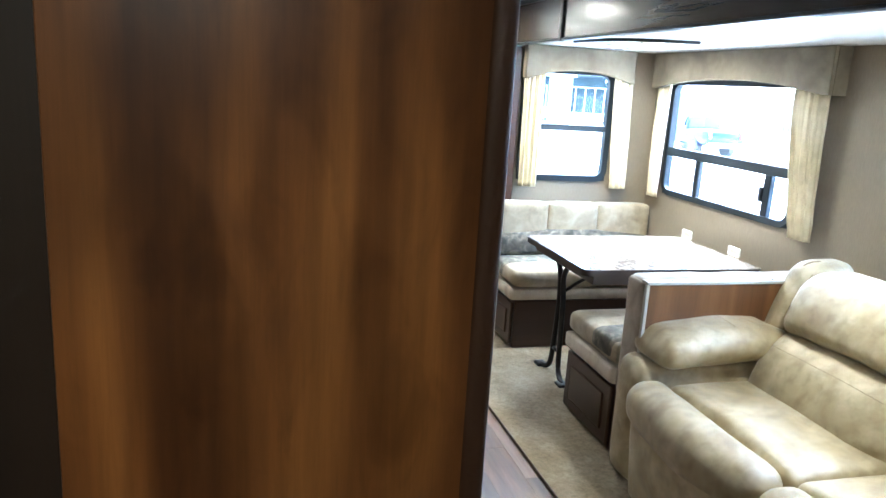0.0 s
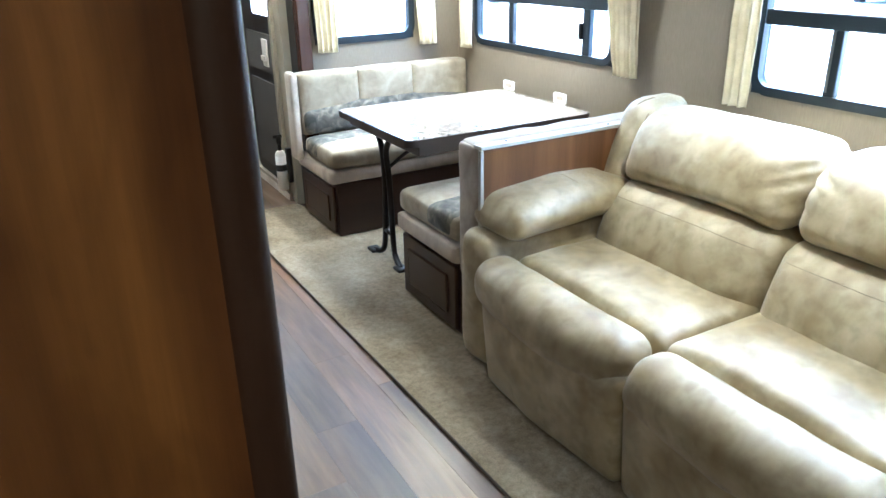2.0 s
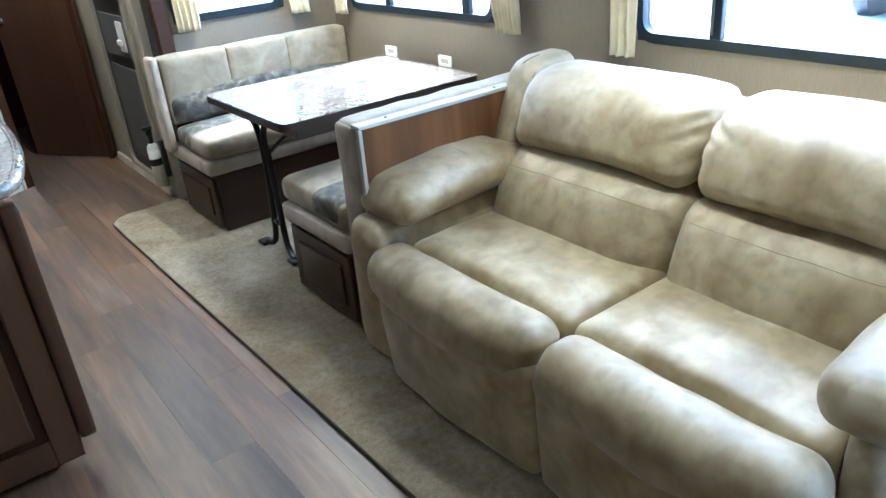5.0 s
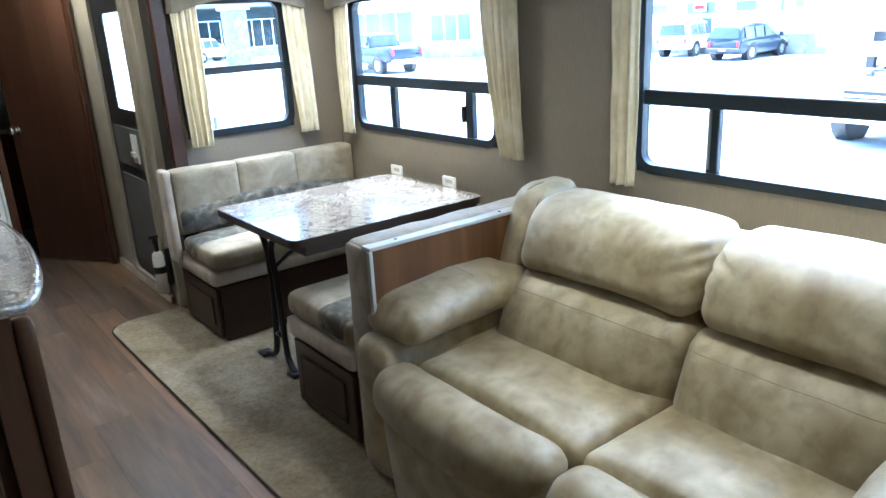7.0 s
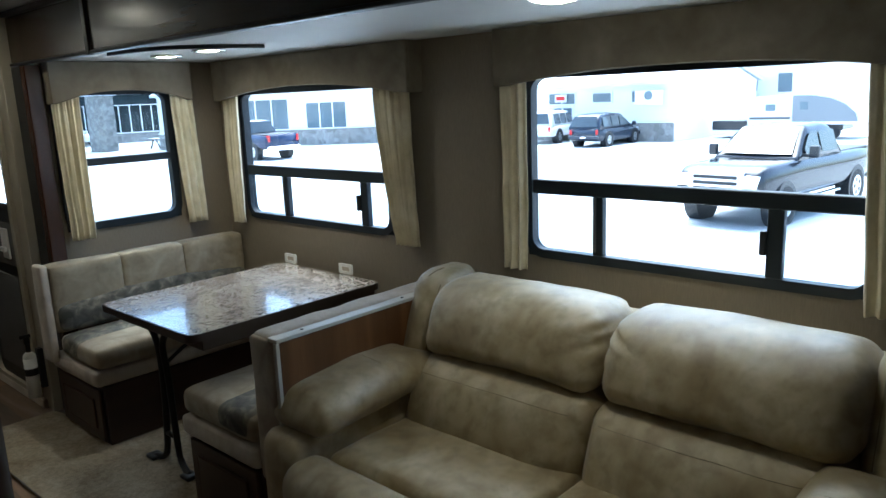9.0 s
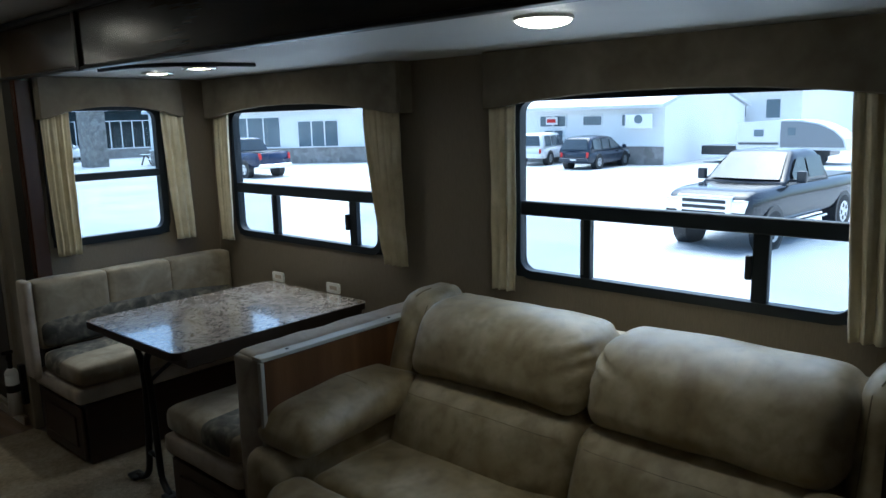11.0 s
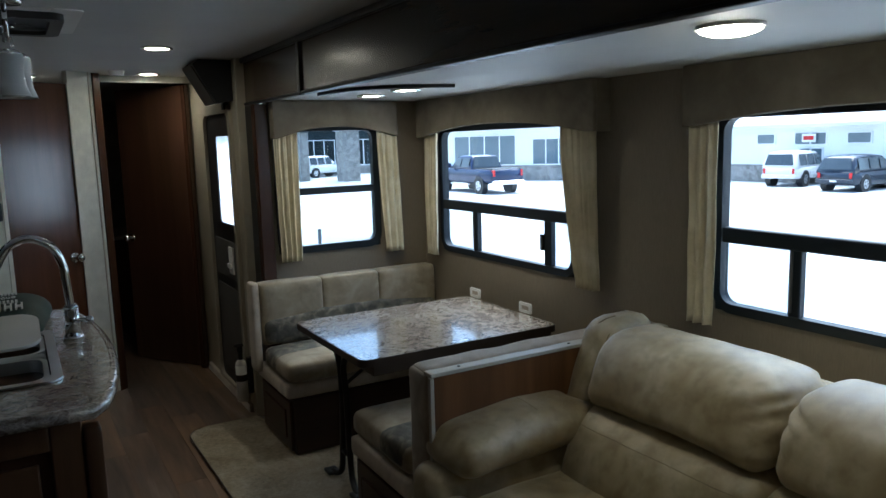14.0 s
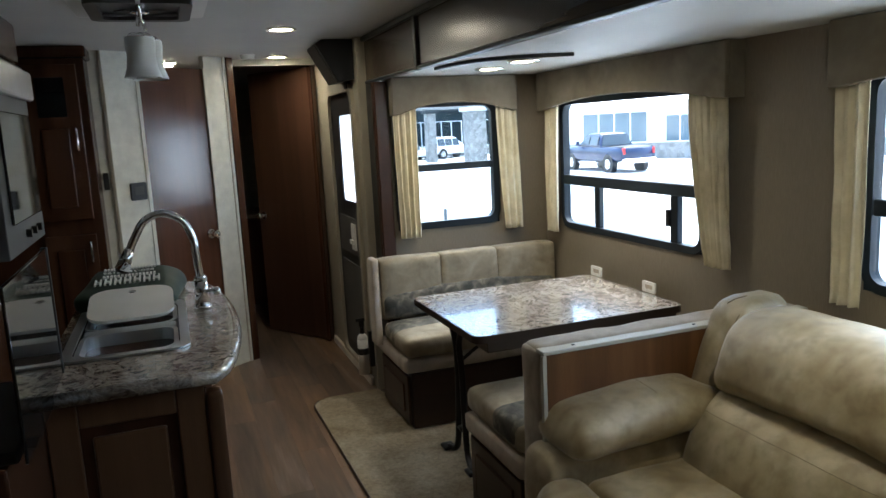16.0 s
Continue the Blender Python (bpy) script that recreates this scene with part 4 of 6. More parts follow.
for a, b, sd in ((YJ + 0.003, 2.785, 1.0), (1.385, YJ - 0.003, 2.0)):
    left = a > 2
    bow = lambda y, a=a, b=b: math.sin(math.pi * max(0.0, min(1.0, (y - a) / (b - a))))

    def seat_shape(p, bow=bow):
        # the front seam sags back in the middle and the seat is hollow from sitting
        return Vector((p.x + 0.012 * bow(p.y), p.y, p.z + 0.01 * bow(p.y)))

    bm = cushion((1.9, a, 0.26), (2.42, b, 0.472), 0.04, (26, 28, 12), (0, 0.0, 0.02), 0.004, seat_shape, sd)
    part("seat_cushion", bm, "suede", sofa, smooth=True)

    ya, yb = (a + 0.003, 2.845) if left else (1.352, b - 0.003)

    def roll_shape(p, bow=bow):
        # a padded roll whose lower seam sags towards the middle joint
        low = max(0.0, (0.4 - p.z) / 0.11)
        return Vector((p.x - 0.022 * bow(p.y) + 0.03 * low ** 2, p.y + 0.05 * min(1.0, max(0.0, (0.43 - p.z) / 0.14)) * math.exp(-((p.y - YJ) / 0.2) ** 2), p.z + 0.006 * bow(p.y) - 0.035 * low * bow(p.y)))

    bm = cushion((1.745, ya, 0.285), (1.925, yb, 0.482), 0.075, (18, 30, 22), (0.014, 0, 0.008), 0.0045, roll_shape, sd + 3)
    fp = part("front_roll", bm, "suede", sofa, smooth=True)

    sewn(fp, [(1.76, y, 0.335 - 0.03 * bow(y)) for y in np.linspace(ya + 0.05, yb - 0.05, 8)], (-1, 0, 0), 0.0016)

    def panel_shape(p, bow=bow):
        return Vector((p.x + (0.4 - p.z) * 0.07 - 0.02 * bow(p.y), p.y, p.z))

    bmk = cushion((1.748, ya + 0.002, 0.012), (1.95, (2.772 if left else yb - 0.002), 0.38), 0.03, (8, 24, 20), (0.014, 0, 0), 0.006, panel_shape, sd)
    part("front_panel", bmk, "suede", sofa, smooth=True)
    la, lb = (2.068, b + 0.01) if left else (a - 0.04, 2.064)
    gather = ((la if left else lb), 0.47, 0.12, 0.012 if left else 0.006)
    gather2 = ((lb if left else la), 0.5, 0.06, 0.003)
    arch = 0.03 if left else 0.014
    bm = cushion((2.27, la, 0.4), (2.47, lb, 0.678), 0.06, (9, 40, 34), (0.085, 0, 0.004), 0.006, lean(0.45, 0.42, (gather, gather2), (la, lb), arch, 0.678), sd + 5)
    lc = part("lumbar_cushion", bm, "suede", sofa, smooth=True)
    bm = cushion((2.335, la, 0.672), (2.58, lb, 0.932), 0.075, (10, 40, 34), (0.055, 0, 0.012), 0.006,
                 lean(0.62, 0.42, ((2.066, 0.87, 0.1, 0.011), (2.066, 0.78, 0.07, 0.008), ((lb if left else la), 0.76, 0.06, 0.003)), (la, lb), arch, 0.672), sd + 7)
    part("head_cushion", bm, "suede", sofa, smooth=True)
    sewn(lc, [(2.3, y, 0.632 + (0.024 if left else 0.012) * math.sin(math.pi * (y - la) / (lb - la))) for y in np.linspace(la + 0.05, lb - 0.05, 8)], (-1, 0, 0), 0.001)
for y0, y1, sd in ((2.775, 2.965, 1.0), (1.235, 1.36, 2.0)):
    bm = cushion((2.37, y0, 0.42), (2.6, y1, 0.945), 0.075, (8, 10, 20), (0.015, 0.005, 0.01), 0.008, lean(0.5, 0.36, (((y0 + y1) / 2, 0.86, 0.08, 0.004),)), sd + 11)
    bw = part("back_wing", bm, "suede", sofa, smooth=True)
    ym = y0 + 0.035 if sd == 1 else y1 - 0.035
    sewn(bw, [(2.5, ym, z) for z in (0.66, 0.76, 0.86, 0.91)], (-1, 0, 0.2), 0.002)
    sewn(bw, [(2.57 + 0.03 * k, (y0 + y1) / 2 - 0.012 * k, 0.9) for k in range(-1, 2)], (0, 0, 1), 0.003)
part("back_frame", cushion((2.6, 1.28, 0.06), (2.78, 2.98, 0.88), 0.05, (5, 12, 8), (0, 0, 0), 0.003), "suede", sofa, smooth=True)
for y0, y1, sd in ((2.798, 3.0, 1.0), (AY, 1.38, 2.0)):
    bm = cushion((1.8 if sd == 1 else AX, y0, 0.012), (2.62, y1, 0.545), 0.06, (14, 10, 12), (0.02, 0.012, 0), 0.005, None, sd + 13)
    part("arm", bm, "suede", sofa, smooth=True)

    def arm_shape(p):
        t = (p.x - 1.8) / 0.8
        return Vector((p.x, p.y, p.z + 0.04 * t - 0.02 * max(0.0, 0.12 - t) / 0.12 + 0.01 * math.sin(3.1 * t)))

    bm = cushion((1.87 if sd == 1 else AX - 0.02, y0 - (0.068 if sd == 1 else 0.02), 0.53), (2.42, y1 + (0.035 if sd == 1 else 0.06), 0.645), 0.056, (26, 18, 10), (0.025, 0.01, 0.022), 0.008, arm_shape, sd + 17)
    ap = part("arm_pillow", bm, "suede", sofa, smooth=True)
    sewn(ap, [(2.2, y, 0.66) for y in (y0 + 0.01, (y0 + y1) / 2, y1 - 0.01)], (0, 0, 1), 0.001)


# ---- dinette ----
def panel_door(parent, x, y0, y1, z0, z1, name="door_panel"):
    d = part(name, box((x - 0.018, y0, z0), (x, y1, z1), 0.006), "boxwood", parent)
    part("raised_field", box((x - 0.026, y0 + 0.06, z0 + 0.055), (x - 0.0185, y1 - 0.06, z1 - 0.055), 0.007), "boxwood", d)
    return d


def bench(name, y0, y1, label, back):
    th_ = thing(name, label, "bench", (2.4, (y0 + y1) / 2, 0), "dinette benches")
    up = 0.0 if back > 0 else 0.02
    part("base_box", box((1.87, y0, 0.012), (XE - 0.004, y1, 0.31 + up), 0.006), "boxwood", th_)
    panel_door(th_, 1.869, y0 + 0.02, y1 - 0.02, 0.03, 0.295 + up)
    part("seat_board", cushion((1.835, y0 - 0.006, 0.312 + up), (XE - 0.004, y1 + 0.006, 0.392 + up), 0.02, (12, 6, 4), (0, 0, 0), 0.002), "trimcloth", th_, "beige cloth seat board", True)
    lo, hi = (y0 - 0.01, y1 - 0.1) if back > 0 else (y0 + 0.01, y1 + 0.01)
    # three-part cushion: pale front, patterned band, pale rear
    m1, m2 = lo + (hi - lo) * 0.4, lo + (hi - lo) * 0.95
    part("seat_cushion", cushion((1.85, lo, 0.393 + up), (XE - 0.01, hi, 0.5 + up), 0.035, (16, 8, 6), (0.006, 0, 0.012), 0.003), "cushion", th_, smooth=True)
    part("pattern_band", cushion((1.846, m1 if back > 0 else lo + 0.02, 0.4 + up), (XE - 0.012, m2 if back > 0 else lo + (hi - lo) * 0.5, 0.506 + up), 0.04, (16, 8, 6), (0.006, 0, 0.012), 0.003), "band", th_, "dark grey patterned band", True)
    return th_


nb = bench("dinette_bench", 4.41, YN - 0.004, "dinette bench, beige cushions on a dark wood box, end wall", 1)
for k, (a, b) in enumerate(((1.845, 2.21), (2.204, 2.566), (2.56, XE - 0.012))):
    part("back_cushion", cushion((a, YN - 0.125, 0.505), (b, YN - 0.006, 0.852), 0.02, (10, 6, 10), (0, 0.01, 0.004), 0.004, None, k), "cushion", nb, smooth=True)
part("back_band", cushion((1.848, YN - 0.145, 0.505), (XE - 0.014, YN - 0.02, 0.655), 0.045, (18, 6, 6), (0, 0.014, 0.0), 0.004, lambda p: Vector((p.x, p.y, p.z + (0.035 * math.sin((p.x - 1.85) / 1.1 * math.pi) if p.z > 0.6 else 0)))), "band", nb, "dark grey patterned band", True)
part("end_board", cushion((1.8, YN - 0.115, 0.36), (1.843, YN - 0.004, 0.86), 0.015, (5, 5, 10)), "trimcloth", nb, "beige cloth end board", True)
bench("dinette_bench", 3.095, 3.6, "dinette bench with beige cushions backing onto the sofa", -1)

pt = thing("dinette_partition", "low bench back with a wood panel, cloth wrapped top and end", "partition", (2.3, 3.01, 0))
part("core", box((1.9, 2.96, 0.012), (XE - 0.004, 3.085, 0.81), 0.004), "trimcloth", pt)
part("wood_panel", box((1.87, 2.938, 0.3), (XE - 0.006, 2.958, 0.831), 0.003), "backpanel", pt, "red-brown wood panel")
part("top_wrap", cushion((1.86, 2.962, 0.79), (XE - 0.006, 3.092, 0.848), 0.026, (30, 10, 6), (0, 0, 0.006), 0.007, None, 4.0), "wrapcloth", pt, "wrinkled beige cloth top", True)
part("end_wrap", cushion((1.856, 2.948, 0.3), (1.904, 3.092, 0.836), 0.018, (5, 8, 18), (0.004, 0, 0), 0.004), "wrapcloth", pt, "beige cloth end", True)
part("edge_strip", box((1.857, 2.93, 0.832), (XE - 0.006, 2.981, 0.846), 0.003), "palestrip", pt, "pale strip along the top edge")
part("corner_strip", box((1.853, 2.929, 0.3), (1.8685, 2.9475, 0.8315), 0.003), "palestrip", pt, "pale upright corner strip")
for x in (1.98, 2.46, 2.6):
    sc_ = cyl((x, 2.955, 0.8455), (x, 2.955, 0.848), 0.006, 0.006, 10)
    part("screw", sc_, "greystuff", pt, "dark screw")
part("cushion_side", cushion((1.9, 3.088, 0.5), (XE - 0.01, 3.15, 0.8), 0.03, (14, 5, 8), (0, 0.01, 0)), "cushion", pt, "beige back cushion", True)

tb = thing("dinette_table", "dinette table with a glossy stone-pattern top on black legs", "table", (2.3, 3.93, 0))
pl = lambda u, v, d: Vector((u, v, d))
top = shifted(rounded_rect(1.0, 0.8, 0.04), 2.372, 3.925)
part("tabletop", prism(top, pl, 0.712, 0.74), "laminate", tb)
part("edge_band", ring(shifted(rounded_rect(1.008, 0.808, 0.044), 2.372, 3.925), shifted(rounded_rect(0.999, 0.799, 0.04), 2.372, 3.925), pl, 0.708, 0.738), "tableedge", tb, "dark edge band")
part("apron", box((1.93, 3.545, 0.658), (2.85, 4.305, 0.7075), 0.004), "tableedge", tb)
for a in ([(1.99, 4.14, 0.705), (1.975, 4.1, 0.68), (1.97, 4.02, 0.6), (1.97, 4.0, 0.45), (1.97, 4.02, 0.2), (1.968, 4.05, 0.05), (1.95, 4.13, 0.018)], [(1.99, 3.88, 0.705), (1.975, 3.92, 0.66), (1.97, 3.97, 0.58), (1.97, 3.95, 0.45), (1.97, 3.94, 0.2), (1.968, 3.92, 0.06), (1.95, 3.82, 0.018)]):
    leg = part("leg", tube(smooth_path(a, 6), 0.015, 10), "blackmetal", tb, "bent black metal leg", True)
    e = a[-1]
    part("foot", cushion((e[0] - 0.03, e[1] - 0.035, 0.011), (e[0] + 0.03, e[1] + 0.035, 0.03), 0.008, (6, 6, 3)), "blackmetal", leg, smooth=True)
part("brace", tube([(1.97, 4.02, 0.16), (1.97, 3.94, 0.16)], 0.012, 8), "blackmetal", tb, smooth=True)
part("strut", tube(smooth_path([(1.98, 3.97, 0.5), (2.06, 3.88, 0.6), (2.2, 3.76, 0.7)], 6), 0.009, 8), "blackmetal", tb, smooth=True)
for a in ([(2.7, 4.2, 0.69), (2.72, 4.1, 0.5), (2.73, 4.1, 0.02)], [(2.7, 3.7, 0.69), (2.72, 3.9, 0.5), (2.73, 3.95, 0.02)]):
    part("leg", tube(smooth_path(a, 6), 0.014, 10), "blackmetal", tb, smooth=True)
for y in (4.25, 3.79):
    cp = thing("wall_plate", "white plastic socket plate at the table's wall edge", "socket", (2.88, y, 0.742), "white socket plates")
    onx = lambda u, v, d: Vector((d, u, v))
    part("plate", ring(shifted(rounded_rect(0.1, 0.052, 0.009), y, 0.768), shifted(rounded_rect(0.06, 0.022, 0.004), y, 0.768), onx, 2.878, 2.886), "whiteplastic", cp)
    part("slot", prism(shifted(rounded_rect(0.061, 0.023, 0.004), y, 0.768), onx, 2.881, 2.886), "trimcloth", cp, "recessed cream slot")

fe = thing("fire_extinguisher", "small white fire extinguisher with a black top by the entry", "fire extinguisher", (1.8, 5.16, 0.0))
bm = cyl((1.8, 5.16, 0.1), (1.8, 5.16, 0.32), 0.033, 0.033, 24)
add_ball(bm, (1.8, 5.16, 0.32), 0.033, (1, 1, 1.1), 20)
part("bottle", bm, "whiteplastic", fe, smooth=True)
bm = cyl((1.8, 5.16, 0.345), (1.8, 5.16, 0.4), 0.012)
add_box(bm, (1.782, 5.145, 0.395), (1.812, 5.175, 0.44), 0.006)
add_box(bm, (1.765, 5.152, 0.43), (1.82, 5.168, 0.45), 0.004)
part("valve", bm, "black", fe, "black valve")
part("label_band", cyl((1.8, 5.16, 0.225), (1.8, 5.16, 0.265), 0.0336, 0.0336, 24), "black", fe, "black label")
part("bracket", box((1.836, 5.14, 0.14), (1.866, 5.18, 0.36), 0.004), "black", fe, "black bracket")

# ---- carpet on the slide-out floor ----
out = []
for k in range(9):
    a = radians(90 + 90 * k / 8)
    out.append((1.58 + 0.13 * math.cos(a), 4.97 + 0.13 * math.sin(a)))
out += [(1.465, 4.0), (1.485, 2.8), (1.5, 1.0), (1.86, 1.0), (1.86, YS), (XE, YS), (XE, 4.9), (1.9, 4.92), (1.86, 5.1)]
cz = lambda u, v, d: Vector((u, v, d))
cp = structure(part("carpet", prism(out, cz, -0.005, 0.012), "carpet"), "short tan carpet runner with a bound edge under sofa and dinette", "carpet")
ed_pts = [(u, v, 0.012) for u, v in out[4:12]]
part("bound_edge", tube(ed_pts, 0.0035, 6), "brownedge", cp, "dark bound edge")

# ---- wood panel by the bunk room ----
pn = thing("partition_panel", "brown wood-grain partition panel with a dark rounded edge", "partition", (0.35, 1.27, 0))
part("board", box((0.1, 1.254, 0.002), (0.592, 1.286, ZC - 0.002), 0.002), "panel", pn)
part("edge_trim", cushion((0.588, 1.246, 0.002), (0.624, 1.294, ZC - 0.002), 0.014, (6, 6, 10)), "edgetrim", pn, "dark rounded edge trim", True)
# made-up block that stands in for the dark gap left of the panel
wr = thing("wardrobe", "tall near-black block added for the dark gap beside the partition", "wardrobe", (-0.2, 1.5, 0))
part("body", box((XW + 0.01, 1.3, 0.002), (0.095, 1.8, ZC - 0.002), 0.004), "wardrobe", wr)

# ---- kitchen island ----
isl = thing("kitchen_island", "kitchen island with cherry cabinets", "island", (0.7, 3.6, 0))
part("body", box((0.42, 3.1, 0.09), (0.82, 4.3, 0.882), 0.004), "cherry", isl)
ep = part("end_panel", box((0.42, 3.085, 0.03), (0.835, 3.099, 0.882), 0.004), "islandwood", isl)
for lo, hi in (((0.42, 0.03), (0.5, 0.882)), ((0.755, 0.03), (0.835, 0.882)), ((0.5005, 0.8), (0.7545, 0.882)), ((0.5005, 0.03), (0.7545, 0.12))):
    part("frame_rail", box((lo[0], 3.07, lo[1]), (hi[0], 3.0845, hi[1]), 0.005), "islandwood", ep)
part("groove", box((0.5005, 3.0805, 0.12), (0.7545, 3.0845, 0.8), 0.001), "cherry", ep, "dark groove")
part("raised_field", box((0.53, 3.072, 0.15), (0.725, 3.08, 0.77), 0.007), "islandwood", ep)
part("stove_body", box((-0.12, 2.62, 0.03), (0.418, 3.3, 0.9), 0.006), "cherry", isl)
part("toe_kick", box((0.46, 3.12, 0.002), (0.78, 4.26, 0.089)), "black", isl, "black toe kick")
for y0, y1 in ((3.13, 3.5), (3.52, 3.89), (3.91, 4.28)):
    d = part("cabinet_door", box((0.8205, y0, 0.12), (0.838, y1, 0.84), 0.005), "cherry", isl)
    part("raised_field", box((0.8385, y0 + 0.07, 0.2), (0.845, y1 - 0.07, 0.76), 0.006), "cherry", d)
for y in (3.09, 4.29):
    part("corner_post", cushion((0.835, y - 0.03, 0.09), (0.885, y + 0.03, 0.85), 0.012, (5, 5, 10)), "islandwood", isl, "brown corner post", True)
wt = thing("island_worktop", "stone-pattern worktop with a rounded end and a cut-out for the sink", "worktop", (0.7, 3.6, 0.9))
SX = (0.455, 0.79, 3.33, 4.02)     # sink cut-out


bm = bmesh.new()
zz = (0.884, 0.922)
yy = sorted({3.03, SX[2], SX[3], 4.46, *[3.03 + (4.46 - 3.03) * k / 28 for k in range(29)]})
edge = lambda y: 0.845 + 0.125 * math.sin(math.pi * min(1.0, max(0.0, (y - 3.02) / 1.45))) ** 0.5 if y > 3.02 else 0.845
for y0, y1 in zip(yy, yy[1:]):
    spans = [((0.4, 0.4), (SX[0], SX[0])), ((SX[1], SX[1]), (edge(y0), edge(y1)))] if SX[2] <= y0 < SX[3] - 1e-6 else [((0.4, 0.4), (edge(y0), edge(y1)))]
    for (a0, a1), (b0, b1) in spans:
        v = [[bm.verts.new((x, y, z)) for x, y in ((a0, y0), (b0, y0), (b1, y1), (a1, y1))] for z in zz]
        bm.faces.new(v[1]), bm.faces.new(v[0][::-1])
        for k in range(4):
            bm.faces.new((v[0][k], v[0][(k + 1) % 4], v[1][(k + 1) % 4], v[1][k]))
bmesh.ops.remove_doubles(bm, verts=bm.verts, dist=1e-5)
# drop the inner walls between neighbouring strips
inner = [f for f in bm.faces if all(len(e.link_faces) > 2 for e in f.edges if abs(e.verts[0].co.z - e.verts[1].co.z) < 1e-6) and abs(f.normal.z) < 0.5 and abs(f.normal.y) > 0.9]
bmesh.ops.delete(bm, geom=inner, context="FACES_ONLY")
bmesh.ops.recalc_face_normals(bm, faces=bm.faces)
part("slab", bm, "laminate", wt)
# rolled edge band round the open sides
rim = [(0.43, 3.0285)] + [(edge(y) + 0.0015, y) for y in yy] + [(0.43, 4.4615)]
part("edge_band", tube([(x, y, 0.903) for x, y in rim], 0.0205, 12), "laminate", wt, "rolled stone-pattern edge", True)
sk = thing("sink", "double stainless steel sink set in the island worktop", "sink", (0.62, 3.67, 0.9))
for y0, y1 in ((3.34, 3.64), (3.69, 4.01)):
    c = (0.6225, (y0 + y1) / 2)
    w, h = 0.31, y1 - y0
    o = shifted(rounded_rect(w, h, 0.06), *c)
    i2 = shifted(rounded_rect(w - 0.03, h - 0.03, 0.05), *c)
    bm = ring(o, i2, pl, 0.77, 0.924)
    add_box(bm, (c[0] - w / 2 + 0.01, y0 + 0.01, 0.765), (c[0] + w / 2 - 0.01, y1 - 0.01, 0.772))
    part("basin", bm, "steel", sk)
    part("drain", cyl((c[0], c[1], 0.772), (c[0], c[1], 0.776), 0.03), "chrome", sk)
so = shifted(rounded_rect(0.38, 0.74, 0.05), 0.6225, 3.675)
si = shifted(rounded_rect(0.318, 0.675, 0.055), 0.6225, 3.675)
part("rim", ring(so, si, pl, 0.9235, 0.93), "steel", sk)
part("divider", box((0.47, 3.635, 0.85), (0.775, 3.695, 0.925), 0.008), "steel", sk)
cb = thing("cutting_board", "white plastic sink cover board with a finger hole", "cutting board", (0.62, 3.75, 0.93))
tilt = radians(11)
lean_b = lambda u, v, d: Vector((0.62 + u, 3.745 + v * math.cos(tilt) - d * math.sin(tilt), 0.933 + v * math.sin(tilt) + d * math.cos(tilt)))
bo = [(u, v + 0.15) for u, v in rounded_rect(0.3, 0.3, 0.075)]
hole = [(0.016 * math.cos(a), 0.255 + 0.016 * math.sin(a)) for a in (2 * math.pi * k / len(bo) for k in range(len(bo)))]
part("board", ring(bo, hole, lean_b, 0.0, 0.012), "whiteplastic", cb)
# black disc stands for the darkness seen through the hole
part("hole_plug", prism([(u * 1.05, 0.255 + (v - 0.255) * 1.05) for u, v in hole], lean_b, 0.001, 0.004), "black", cb, "black plug that darkens the finger hole")
fc = thing("faucet", "tall chrome gooseneck kitchen faucet", "faucet", (0.875, 3.86, 0.922))
part("base", cyl((0.875, 3.86, 0.9225), (0.875, 3.86, 0.935), 0.036, 0.032, 24), "chrome", fc, smooth=True)
part("body", cyl((0.875, 3.86, 0.93), (0.875, 3.86, 1.04), 0.028, 0.024, 24), "chrome", fc, smooth=True)
neck = smooth_path([(0.875, 3.86, 1.03), (0.868, 3.86, 1.14), (0.862, 3.86, 1.2), (0.83, 3.855, 1.27), (0.763, 3.845, 1.302), (0.7, 3.835, 1.28), (0.66, 3.828, 1.22), (0.64, 3.825, 1.18)], 8)
part("neck", tube(neck, 0.0145, 16), "chrome", fc, smooth=True)
sh = part("spray_head", cyl((0.641, 3.825, 1.185), (0.607, 3.82, 1.11), 0.0165, 0.027, 20), "chrome", fc, smooth=True)
part("nozzle", cyl((0.607, 3.82, 1.11), (0.603, 3.819, 1.1), 0.025, 0.02, 20), "black", sh, "dark nozzle")
part("collar", cyl((0.875, 3.86, 1.035), (0.874, 3.86, 1.05), 0.027, 0.02, 24), "chrome", fc, smooth=True)
bm = tube(smooth_path([(0.885, 3.84, 0.99), (0.92, 3.8, 1.0), (0.925, 3.78, 1.0)], 4), 0.009)
add_ball(bm, (0.926, 3.775, 1.0), 0.016)
part("lever", bm, "chrome", fc, smooth=True)
bg = thing("gift_bag", "dark green bag with white printing lying on the worktop", "bag", (0.58, 4.2, 0.93))
bag_top = lambda y: 0.923 + 0.06 + 0.12 * (y - 4.0)
part("bag", cushion((0.43, 4.0, 0.923), (0.8, 4.4, 1.0), 0.03, (18, 18, 6), (0.005, 0.005, 0.0), 0.012, lambda p: Vector((p.x + 0.02 * math.sin(9 * p.y), p.y, 0.923 + (p.z - 0.923) / 0.077 * (bag_top(p.y) - 0.923) * (1 - 0.5 * max(0, (p.x - 0.7) / 0.1) ** 2)))), "greenbag", bg, smooth=True)
